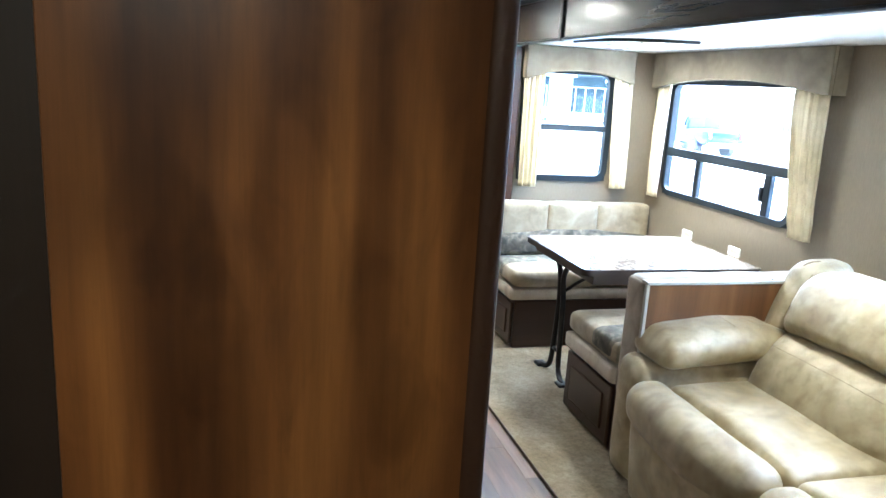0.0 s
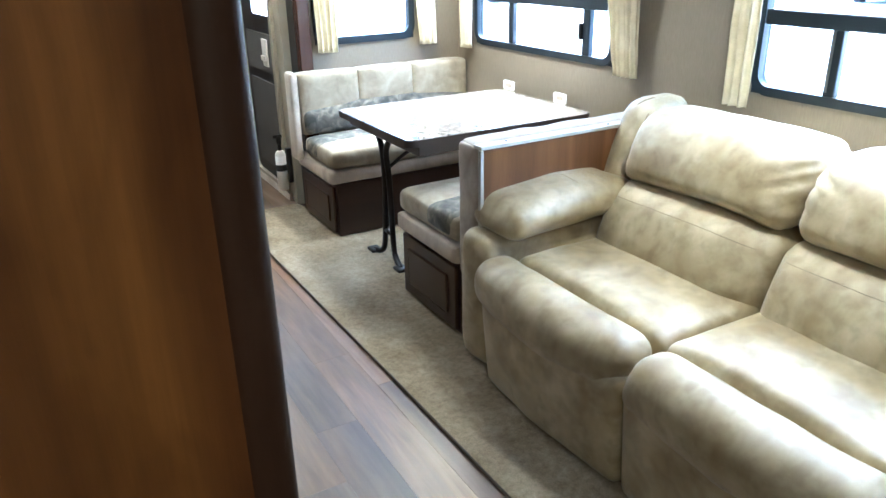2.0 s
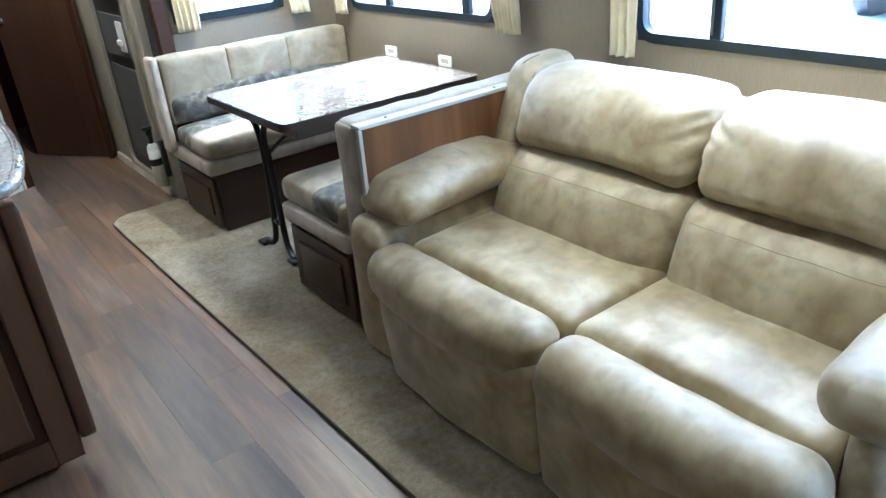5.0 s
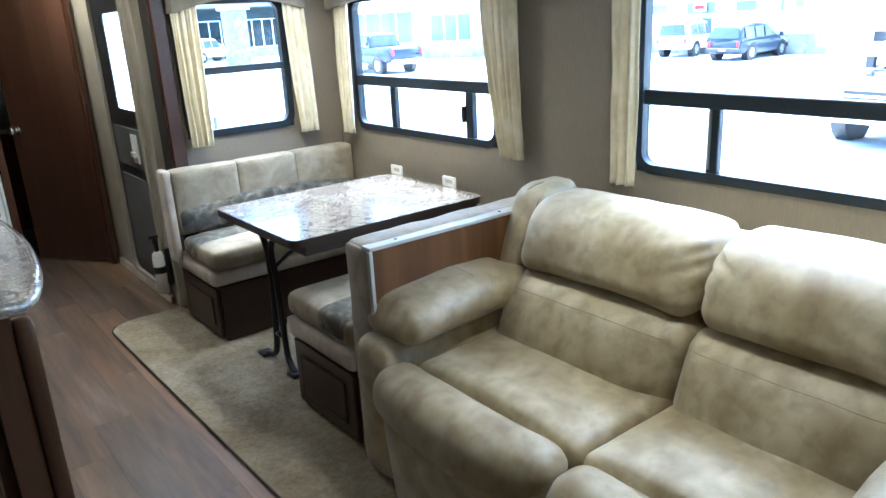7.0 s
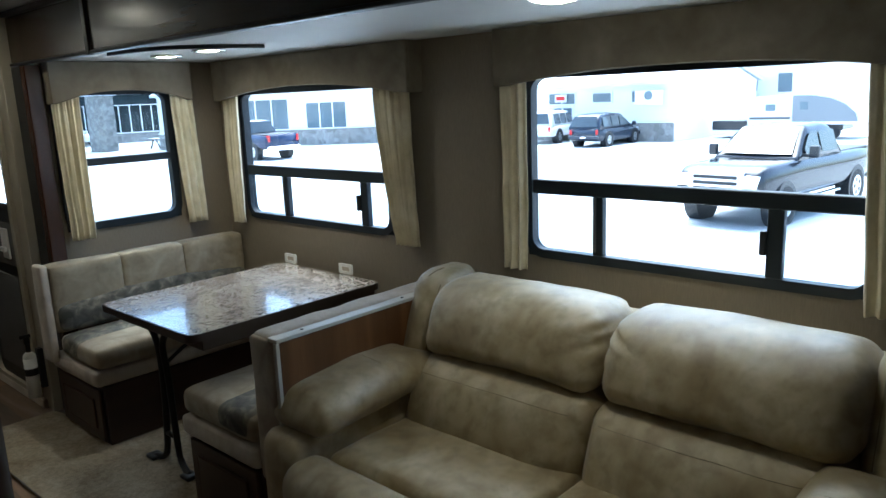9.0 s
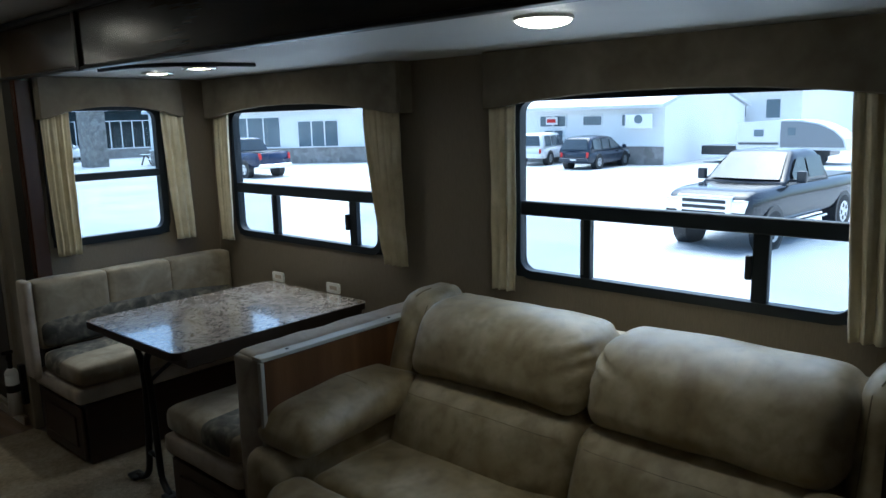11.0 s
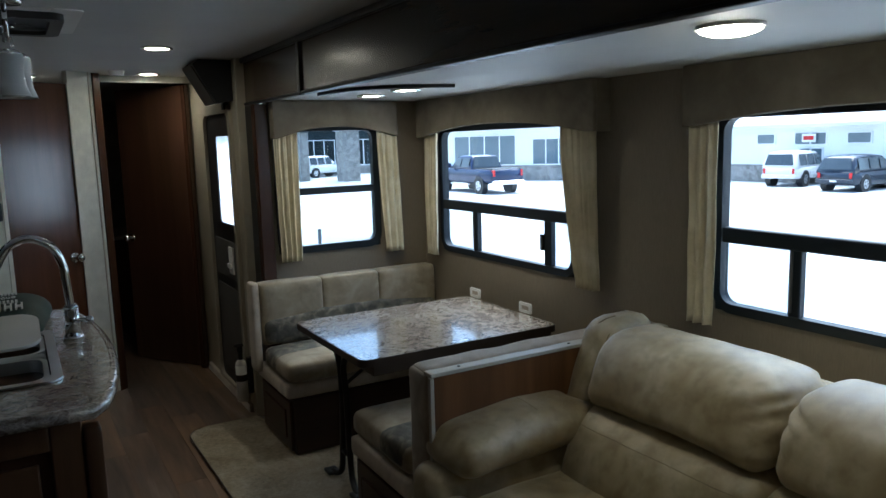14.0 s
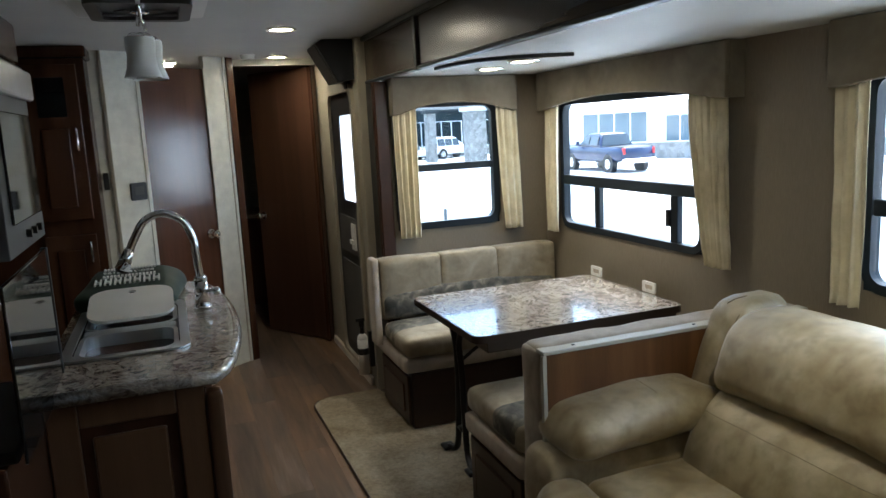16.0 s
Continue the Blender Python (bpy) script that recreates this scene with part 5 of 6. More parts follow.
def printed(text, x, y, size, owner):
    """Flat white lettering that lies on the bag, read from its far side."""
    cu = bpy.data.curves.new("lettering", "FONT")
    cu.body, cu.size, cu.extrude, cu.align_x = text, size, 0.0006, "CENTER"
    ob = new("lettering", cu)
    slope = math.atan(0.12)
    z = bag_top(y)
    ob.matrix_world = Matrix.Translation((x, y, z + 0.012)) @ Matrix.Rotation(slope, 4, "X") @ Matrix.Rotation(math.pi, 4, "Z")
    bpy.context.view_layer.update()
    me = bpy.data.meshes.new_from_object(ob.evaluated_get(bpy.context.evaluated_depsgraph_get()))
    me.transform(ob.matrix_world)
    bpy.data.objects.remove(ob)
    me.materials.clear()
    me.materials.append(M["whiteplastic"])
    ob = new("lettering", me)
    ob.parent, ob.matrix_parent_inverse = owner, owner.matrix_world.inverted()
    tagged(ob, "white printed telephone number")


printed("800-256-5196", 0.6, 4.29, 0.036, bg)
for a, b, y, hh, n in ((0.47, 0.73, 4.13, 0.075, 7), (0.5, 0.71, 4.225, 0.022, 15), (0.5, 0.71, 4.335, 0.014, 17)):
    bm = bmesh.new()
    for j in range(n):
        u, w = a + (b - a) * j / n, (b - a) / n
        on_bag = lambda p, q, d: Vector((p, q, bag_top(q) + d))
        strokes = ((0.1, 0.3, 0.0, 1.0), (0.32, 0.62, 0.42, 0.58), (0.64, 0.82, 0.0, 1.0)) if hh > 0.05 else ((0.1, 0.75, 0.0, 1.0),)
        for p0, p1, q0, q1 in strokes:
            pr = prism([(u + w * p0, y + hh * q0), (u + w * p1, y + hh * q0), (u + w * p1, y + hh * q1), (u + w * p0, y + hh * q1)], on_bag, 0.004, 0.011)
            me_ = bpy.data.meshes.new("stroke")
            pr.to_mesh(me_)
            pr.free()
            bm.from_mesh(me_)
            bpy.data.meshes.remove(me_)
    part("print_line", bm, "whiteplastic", bg, "white print")
ck = thing("cooktop", "black gas cooktop with a raised smoked glass lid", "cooktop", (0.15, 2.95, 0.92))
part("tray", box((-0.1, 2.64, 0.901), (0.44, 3.2, 0.93), 0.006), "black", ck)
part("glass_lid", box((0.452, 2.63, 0.9), (0.46, 3.215, 1.29), 0.003), "darkglass", ck, "smoked glass lid standing open")
part("lid_edge", box((0.445, 3.215, 0.9235), (0.463, 3.226, 1.292), 0.003), "black", ck)
for y in (2.8, 3.05):
    bm = bmesh.new()
    for k in range(4):
        a = math.pi / 2 * k + 0.4
        add_cyl(bm, (0.16, y, 0.948), (0.16 + 0.1 * math.cos(a), y + 0.1 * math.sin(a), 0.948), 0.005, n=8)
    part("grate", bm, "blackmetal", ck)
    part("burner", cyl((0.16, y, 0.9305), (0.16, y, 0.944), 0.04), "blackmetal", ck)

# ---- kitchen wall ----
pa = thing("pantry", "tall cherry pantry cabinet with a dark glass top and chrome pulls", "cabinet", (-0.1, 5.5, 0))
part("body", box((XW + 0.01, 5.42, 0.002), (0.432, 5.636, 2.03), 0.004), "cherry", pa)
part("crown", box((XW + 0.01, 5.37, 2.03), (0.45, 5.636, ZC - 0.002), 0.012), "cherry", pa)
for z0, z1, nm in ((1.16, 2.0, "upper_door"), (0.12, 1.08, "lower_door")):
    d = part(nm, box((0.13, 5.397, z0), (0.392, 5.4195, z1), 0.006), "cherry", pa)
    if nm == "upper_door":
        part("glass", box((0.185, 5.391, 1.72), (0.325, 5.3965, 1.93), 0.002), "darkglass", d, "dark glass")
        part("raised_field", box((0.185, 5.386, 1.23), (0.325, 5.3965, 1.66), 0.008), "cherry", d)
    else:
        part("raised_field", box((0.185, 5.386, 0.2), (0.325, 5.3965, 1.0), 0.008), "cherry", d)
    zc = 1.6 if nm == "upper_door" else 0.98
    part("pull", tube(smooth_path([(0.36, 5.397, zc - 0.06), (0.36, 5.37, zc - 0.05), (0.36, 5.366, zc), (0.36, 5.37, zc + 0.05), (0.36, 5.397, zc + 0.06)], 4), 0.007, 8), "chrome", d, "chrome pull", True)
sw = thing("light_switch", "small dark switch plate on the cream wall", "switch", (0.49, 5.635, 1.3))
part("plate", box((0.442, 5.626, 1.3), (0.472, 5.638, 1.4), 0.003), "black", sw)
mw = thing("microwave", "built-in microwave with a steel frame and dark glass door", "microwave", (0.0, 4.3, 1.2))
part("body", box((XW + 0.01, 3.75, 1.19), (0.27, 4.52, 1.9), 0.004), "greydoor", mw)
part("door_glass", box((0.2705, 3.85, 1.3), (0.28, 4.46, 1.7), 0.004), "darkglass", mw, "dark glass door")
part("trim_band", box((0.2705, 3.75, 1.76), (0.3, 4.52, 1.88), 0.012), "steel", mw, "steel band")
for k in range(3):
    part("knob", cyl((0.2705, 4.1 + 0.12 * k, 1.245), (0.29, 4.1 + 0.12 * k, 1.245), 0.016), "black", mw)
uc = thing("wall_cabinet", "cherry wall cabinet above the microwave", "cabinet", (-0.2, 4.3, 1.9))
part("body", box((XW + 0.01, 3.7, 1.904), (0.24, 4.56, ZC - 0.002), 0.004), "cherry", uc)
part("door", box((0.2405, 3.74, 1.92), (0.26, 4.52, ZC - 0.02), 0.006), "cherry", uc)
rg = thing("range_base", "cherry kitchen base cabinet with a dark top", "cabinet", (-0.2, 4.3, 0))
part("body", box((XW + 0.01, 3.3, 0.002), (0.02, 4.9, 0.86), 0.004), "cherry", rg)
part("top", box((XW + 0.01, 3.28, 0.861), (0.05, 4.92, 0.9), 0.006), "laminate", rg, "stone-pattern top")

# roof vent and pendant over the island
rv = thing("roof_vent", "dark square roof vent with a fan behind a bezel", "roof vent", (0.763, 4.13, ZC))
vo = shifted(rounded_rect(0.38, 0.46, 0.05), 0.763, 4.13)
vi = shifted(rounded_rect(0.29, 0.37, 0.04), 0.763, 4.13)
zdown = lambda u, v, d: Vector((u, v, ZC - d))
part("bezel", ring(vo, vi, zdown, 0.001, 0.03), "greystuff", rv)
part("recess", prism(vi, zdown, 0.001, 0.006), "black", rv)
for k in range(6):
    a = math.pi / 3 * k
    part("blade", prism([(0.763 + r_ * math.cos(a + o), 4.29 + r_ * math.sin(a + o)) for r_, o in ((0.03, -0.3), (0.14, -0.25), (0.15, 0.15), (0.03, 0.4))], zdown, 0.012, 0.016), "greydoor", rv)
part("hub", cyl((0.763, 4.13, ZC - 0.007), (0.763, 4.13, ZC - 0.03), 0.035), "chrome", rv)
part("flange", ring(shifted(rounded_rect(0.5, 0.58, 0.03), 0.763, 4.13), vo, zdown, 0.0005, 0.005), "whiteplastic", rv, "white flange")
pd = thing("pendant_lamp", "chrome pendant lamp with flared opal glass shades, unlit", "pendant lamp", (0.78, 3.7, ZC))
part("stem", tube([(0.765, 3.7, ZC - 0.002), (0.765, 3.7, 1.97)], 0.008), "chrome", pd, smooth=True)
part("canopy", cyl((0.765, 3.7, ZC - 0.001), (0.765, 3.7, ZC - 0.02), 0.06, 0.05, 24), "chrome", pd, smooth=True)
for dx, dy, dz in ((-0.008, 0.0, -0.03), (0.014, 0.09, -0.03)):
    part("arm", tube(smooth_path([(0.765, 3.7, 1.98), (0.765 + dx * 0.6, 3.7 + dy, 1.985), (0.765 + dx, 3.7 + dy, 1.955)], 5), 0.006), "chrome", pd, smooth=True)
    bm = bmesh.new()
    rings = []
    prof = [(0.048, 1.95), (0.05, 1.93), (0.046, 1.89), (0.05, 1.85), (0.062, 1.815), (0.057, 1.815), (0.044, 1.85), (0.04, 1.93)]
    for r_, z in prof:
        rings.append([bm.verts.new((0.765 + dx + r_ * math.cos(t), 3.7 + dy + r_ * math.sin(t), z + dz)) for t in (2 * math.pi * k / 24 for k in range(24))])
    for r0, r1 in zip(rings, rings[1:]):
        for k in range(24):
            bm.faces.new((r0[k], r0[(k + 1) % 24], r1[(k + 1) % 24], r1[k]))
    bmesh.ops.recalc_face_normals(bm, faces=bm.faces)
    part("shade", bm, "shade", pd, "opal glass shade", True)
    part("collar", cyl((0.765 + dx, 3.7 + dy, 1.948 + dz), (0.765 + dx, 3.7 + dy, 1.962 + dz), 0.05, 0.03), "chrome", pd, smooth=True)
sm = thing("smoke_alarm", "small pale round alarm on the ceiling", "smoke alarm", (1.36, 5.98, ZC))
part("case", cyl((1.36, 5.98, ZC - 0.001), (1.36, 5.98, ZC - 0.03), 0.05, 0.042, 24), "whiteplastic", sm)


# ---- outside: lot, buildings, vehicles, trees ----
GZ = -1.25
structure(part("ground", box((-900, -900, GZ - 0.5), (900, 900, GZ)), "asphalt"), "wide pale gravel and concrete parking lot", "ground")


def house(name, label, origin, turn, length, depth, eave, ridge, openings, stone=0.0, wallmat="siding", glass="shopglass", roofmat="roofing"):
    """A building whose front runs along its own +x from the origin; openings: (x0, x1, z0, z1)."""
    h = tagged(thing(name, label, "building", origin, turn=turn))
    m = h.matrix_world

    def put(nm, bm, mat, lab="", parent=h):
        bm.transform(m)
        return part(nm, bm, mat, parent, lab)

    put("wall", box((0, 0, 0), (length, depth, eave)), wallmat)
    if stone:
        put("stone_base", box((-0.02, -0.18, 0), (length, -0.005, stone), 0.03), "rubble", "rubble stone base")
        put("stone_cap", box((-0.04, -0.24, stone + 0.003), (length, -0.004, stone + 0.08), 0.01), "siding")
    for d0, d1 in ((0.0, 0.2), (length - 0.2, length)):
        put("gable", prism([(0.0, eave), (depth, eave), (depth / 2, ridge - 0.04)], lambda u, v, d: Vector((d, u, v)), d0, d1), wallmat)
    ov = 0.7
    bm = prism([(-ov, eave - 0.05), (depth / 2, ridge), (depth + ov, eave - 0.05), (depth + ov, eave + 0.12), (depth / 2, ridge + 0.18), (-ov, eave + 0.12)], lambda u, v, d: Vector((d, u, v)), -0.15, length + 0.15)
    put("roof", bm, roofmat)
    for x0, x1, z0, z1 in openings:
        w = put("window", ring(shifted(rounded_rect(x1 - x0 + 0.14, z1 - z0 + 0.14, 0.02), (x0 + x1) / 2, (z0 + z1) / 2), shifted(rounded_rect(x1 - x0, z1 - z0, 0.02), (x0 + x1) / 2, (z0 + z1) / 2), lambda u, v, d: Vector((u, -d, v)), -0.02, 0.09), "siding")
        put("pane", box((x0, -0.05, z0), (x1, -0.03, z1)), glass, "", w)
        n = int((x1 - x0) / 1.25)
        for k in range(1, n + 1):
            u = x0 + (x1 - x0) * k / (n + 1)
            put("mullion", box((u - 0.04, -0.09, z0), (u + 0.04, -0.052, z1)), "siding", "", w)
    return h


# long shop with a stone base, its front towards the trailer
shop = house("shop_building", "long low white shop building with small windows and a stone base", (38.6, 38.0, GZ), -90, 19.4, 12, 3.15, 4.6,
             [(9.0, 10.1, 2.2, 2.7), (11.4, 13.2, 2.15, 2.75), (14.4, 15.6, 2.2, 2.7), (16.9, 18.4, 2.15, 2.75), (11.7, 12.3, 0.9, 1.9), (12.4, 13.0, 0.9, 1.9), (2.5, 4.0, 2.15, 2.7), (6.0, 7.2, 2.2, 2.7)], 1.0)
sign = thing("shop_sign", "small red and white shop sign over the door", "sign", (38.4, 25.7, 1.0))
part("board", box((38.38, 25.3, 1.0), (38.44, 26.1, 1.45), 0.01), "siding", sign)
part("letters", box((38.35, 25.4, 1.12), (38.379, 26.0, 1.34), 0.005), "red", sign, "red lettering bar")
lamp2 = thing("gable_sign", "pale sign board hung under the eave", "sign", (38.0, 19.6, 1.1))
part("board", box((37.9, 19.0, 0.75), (37.97, 20.6, 1.5), 0.02), "siding", lamp2)
part("emblem", cyl((37.86, 19.8, 1.25), (37.899, 19.8, 1.25), 0.24), "shopglass", lamp2)
part("bracket", box((37.97, 19.75, 1.1), (38.598, 19.85, 1.2), 0.01), "siding", lamp2)
house("showroom_building", "white showroom with tall shop windows over a stone base", (25.6, 50.2, GZ), -53, 17.5, 10, 3.6, 4.9,
             [(4.7, 9.2, 1.12, 3.1), (10.5, 13.2, 1.12, 2.8)], 1.05)
porch = thing("stone_pillar", "rubble stone porch pillar", "pillar", (23.3, 54.0, GZ))
part("shaft", box((22.6, 53.3, GZ), (24.0, 54.7, 2.6), 0.05), "rubble", porch)
part("cap", box((22.4, 53.1, 2.601), (24.2, 54.9, 2.9), 0.03), "roofing", porch)
porch2 = thing("stone_pillar", "rubble stone porch pillar beside parked cars", "pillar", (20.7, 57.0, GZ))
part("shaft", box((20.35, 56.6, GZ), (21.1, 57.4, 2.6), 0.05), "rubble", porch2)
part("cap", box((20.2, 56.4, 2.601), (21.3, 57.6, 2.9), 0.03), "darkroof", porch2)
# its dark colours stand for the shaded porch and trees
back = house("far_shop", "dark fronted far shop with windows, porch shade put into its colours", (14.0, 66.0, GZ), 0, 22, 10, 4.2, 5.6, [(1, 6, 0.8, 3.2), (8, 13, 0.8, 3.2), (15, 20, 0.8, 3.2)], 0.8, "darkfront", "porchglass", "darkroof")
house("gable_building", "large white building with small upper windows", (52.0, 32.0, GZ), -90, 16.5, 14, 4.05, 5.2,
             [(8.2, 9.4, 2.5, 3.3), (12.2, 13.0, 2.4, 3.2), (14.3, 15.2, 2.3, 3.5), (8.0, 8.6, 0.9, 1.8)])
pic = thing("picnic_table", "grey wooden picnic table", "picnic table", (26.5, 51.5, GZ))
for k in range(4):
    part("board", box((25.6, 51.3 + 0.2 * k, GZ + 0.74), (27.4, 51.48 + 0.2 * k, GZ + 0.78), 0.006), "siding", pic)
for y in (50.85, 52.25):
    part("seat", box((25.6, y, GZ + 0.43), (27.4, y + 0.25, GZ + 0.47), 0.006), "siding", pic)
for x in (25.9, 27.1):
    for y in (50.95, 52.4):
        part("leg", cyl((x, y, GZ), (x, 51.7 + (0.15 if y > 52 else -0.15), GZ + 0.75), 0.05), "bark", pic)
mk = thing("marker_post", "small yellow and white marker post in the lot", "post", (7.9, 20.0, GZ))
part("post", cyl((7.9, 20.0, GZ), (7.9, 20.0, GZ + 0.55), 0.05), "greydoor", mk)
part("base", cyl((7.9, 20.0, GZ), (7.9, 20.0, GZ + 0.12), 0.2, 0.12), "yellow", mk, "yellow base")


def loft(sections):
    """One skin over a row of closed outlines with equal counts of points."""
    bm = bmesh.new()
    rows = [[bm.verts.new(p) for p in s] for s in sections]
    n = len(rows[0])
    for r0, r1 in zip(rows, rows[1:]):
        for k in range(n):
            bm.faces.new((r0[k], r0[(k + 1) % n], r1[(k + 1) % n], r1[k]))
    bm.faces.new(rows[0]), bm.faces.new(rows[-1])
    bmesh.ops.recalc_face_normals(bm, faces=bm.faces)
    return bm


def lerp_line(pts, u):
    """Height of a broken line of (u, z), with its corners eased."""
    def at(w):
        if w <= pts[0][0]:
            return pts[0][1]
        for (u0, z0), (u1, z1) in zip(pts, pts[1:]):
            if w <= u1:
                return z0 + (z1 - z0) * (w - u0) / (u1 - u0)
        return pts[-1][1]
    return sum(at(u + d) for d in (-0.08, -0.04, 0, 0.04, 0.08)) / 5


def skin(point, us, vs, out):
    """A thin curved plate over point(u, v), lying out metres above it."""
    bm = bmesh.new()
    for off in (0.0, 1.0):
        g = [[bm.verts.new(point(u, v) + out * off) for v in vs] for u in us]
        for i in range(len(us) - 1):
            for j in range(len(vs) - 1):
                bm.faces.new((g[i][j], g[i + 1][j], g[i + 1][j + 1], g[i][j + 1]))
    bmesh.ops.recalc_face_normals(bm, faces=bm.faces)
    return bm


def vehicle(name, label, origin, turn, L, W, H, paint, kind_, group="parked vehicles"):
    """A road vehicle that heads along its own +x, with its wheels on the ground."""
    v = thing(name, label, "car" if kind_ != "pickup" else "pickup truck", origin, group, turn)
    m = v.matrix_world
    s = H / 1.75
    r, a, b, belt = 0.37 * s, -L / 2, L / 2, (1.14 if kind_ == "pickup" else 0.98) * s

    def put(nm, bm, mat, lab="", parent=v, smooth=False):
        bm.transform(m)
        return part(nm, bm, mat, parent, lab, smooth)

    # outlines seen from the side, in shares of the length
    if kind_ == "pickup":
        top = [(a, belt - 0.02), (0.22 * L, belt + 0.02), (0.43 * L, belt - 0.03), (0.49 * L, belt - 0.09 * s), (b, 0.9 * s)]
        roof = [(-0.16 * L, belt - 0.05), (-0.13 * L, H - 0.06), (-0.07 * L, H), (0.09 * L, H - 0.02), (0.23 * L, belt)]
        cuts, zb = ((-0.115, 0.02), (0.035, 0.16)), 0.45 * s
    elif kind_ == "van":
        top = [(a, belt), (0.2 * L, belt), (0.4 * L, belt - 0.12 * s), (0.47 * L, belt - 0.26 * s), (b, 0.6 * s)]
        roof = [(a + 0.02, belt), (a + 0.25, H - 0.12), (a + 0.8, H - 0.02), (-0.1 * L, H), (0.06 * L, H - 0.06), (0.32 * L, belt - 0.04)]
        cuts, zb = ((-0.4, -0.22), (-0.2, -0.03), (-0.01, 0.17)), 0.28 * s
    else:
        top = [(a, belt), (0.2 * L, belt + 0.02), (0.42 * L, belt - 0.04), (0.48 * L, belt - 0.14 * s), (b, 0.66 * s)]
        roof = [(a + 0.02, belt), (a + 0.2, H - 0.1), (a + 0.6, H - 0.01), (-0.08 * L, H), (0.07 * L, H - 0.04), (0.22 * L, belt)]
        cuts, zb = ((-0.4, -0.24), (-0.22, -0.06), (-0.04, 0.11)), 0.36 * s
    sections = []
    for i in range(25):
        u = a + L * i / 24
        e = abs(2 * i / 24 - 1)
        w = W / 2 * (1 - 0.13 * e ** 7)
        zt, z0 = lerp_line(top, u), zb + 0.1 * s * e ** 8
        hh = zt - z0
        half = [(0.86 * w, z0), (0.97 * w, z0 + 0.1 * hh), (w, z0 + 0.42 * hh), (0.985 * w, z0 + 0.66 * hh), (0.95 * w, zt - 0.1 * hh), (0.87 * w, zt - 0.02 * hh), (0.6 * w, zt)]
        sections.append([(u, y, z) for y, z in half] + [(u, -y, z) for y, z in reversed(half)])
    put("body", loft(sections), paint, smooth=True)
    wall_at = lambda z: (W / 2 - 0.07) - 0.17 * s * max(0.0, z - belt) / (H - belt) ** 1.0 * 1.0
    r0, r1 = roof[0][0], roof[-1][0]
    sections = []
    for i in range(25):
        u = r0 + (r1 - r0) * i / 24
        zt = max(belt - 0.02, lerp_line(roof, u))
        hh = zt - belt + 0.1
        half = [(wall_at(belt), belt - 0.1), (wall_at(belt + 0.5 * hh), belt - 0.1 + 0.5 * hh), (wall_at(zt) - 0.02, zt - 0.13 * hh), (wall_at(zt) - 0.09, zt - 0.03 * hh), (0.5 * wall_at(zt), zt)]
        sections.append([(u, y, z) for y, z in half] + [(u, -y, z) for y, z in reversed(half)])
    cb_ = put("cabin", loft(sections), paint, smooth=True)
    for sg in (-1, 1):
        for f0, f1 in cuts:
            def side(u, t, sg=sg):
                z = belt + 0.07 + t * (min(H - 0.17, lerp_line(roof, u) - 0.12) - belt - 0.07)
                return Vector((u, sg * (wall_at(z) + 0.012), z))
            put("side_window", skin(side, [L * (f0 + (f1 - f0) * k / 5) for k in range(6)], [0, 0.5, 1], Vector((0, sg * 0.006, 0))), "carglass", "", cb_)
    for (q0, q1), nm in (((roof[0], roof[1]), "rear_window"), ((roof[-1], roof[-2]), "windscreen")):
        sx = 1 if nm == "windscreen" else -1
        def pane(t, c, q0=q0, q1=q1, sx=sx):
            u, z = q0[0] + (q1[0] - q0[0]) * t, q0[1] + (q1[1] - q0[1]) * t
            wy = (wall_at(z) - 0.13)
            return Vector((u + sx * (0.03 + 0.05 * (1 - c * c)), wy * c, z + 0.025))
        put(nm, skin(pane, [0.1, 0.3, 0.5, 0.7, 0.9], [-1, -0.6, -0.2, 0.2, 0.6, 1], Vector((sx * 0.008, 0, 0.004))), "carglass", "", cb_, True)
    for sx in (a + 0.2 * L, b - 0.17 * L):
        for sg in (-1, 1):
            y = sg * (W / 2 - 0.11)
            put("wheel_arch", cyl((sx, sg * (W / 2 - 0.3), r * 1.02), (sx, sg * (W / 2 + 0.004), r * 1.02), r * 1.17, r * 1.17, 32), "black")
            bmt = cyl((sx, y - 0.11, r), (sx, y + 0.11, r), r, r, 32)
            bmesh.ops.bevel(bmt, geom=[e for e in bmt.edges if len(e.link_faces) == 2 and e.calc_face_angle(0) > 1], offset=0.03, segments=2, affect="EDGES")
            bmt.transform(Matrix.Translation((0, sg * 0.012, 0)))
            t = put("tyre", bmt, "tyre")
            put("rim", cyl((sx, y - sg * 0.03, r), (sx, y + sg * 0.124, r), r * 0.66, r * 0.6, 24), "steel", "", t)
            for k in range(5):
                an = 2 * math.pi * k / 5
                c = Vector((sx + math.cos(an) * r * 0.36, y + sg * 0.126, r + math.sin(an) * r * 0.36))
                put("rim_hole", cyl(c, c + Vector((0, sg * 0.003, 0)), r * 0.13, r * 0.13, 10), "black", "", t)
    trim, hz = ("chrome", 0.74) if kind_ == "pickup" else (paint, 0.6)
    for nm, x0, x1 in (("rear_bumper", a - 0.1, a + 0.05), ("front_bumper", b - 0.08, b + 0.1)):
        put(nm, box((x0, -W / 2 + 0.1, 0.42 * s), (x1, W / 2 - 0.1, 0.62 * s), 0.05, 3), trim)
    for sg in (-1, 1):
        put("tail_light", box((a - 0.012, sg * (W / 2 - 0.22) - 0.07, belt - 0.33 * s), (a + 0.12, sg * (W / 2 - 0.22) + 0.07, belt - 0.06), 0.02), "red")
        put("head_light", box((b - 0.16, sg * (W / 2 - 0.29) - 0.15, hz * s), (b + 0.03, sg * (W / 2 - 0.29) + 0.15, (hz + 0.23) * s), 0.03), "chrome" if kind_ == "pickup" else "steel")
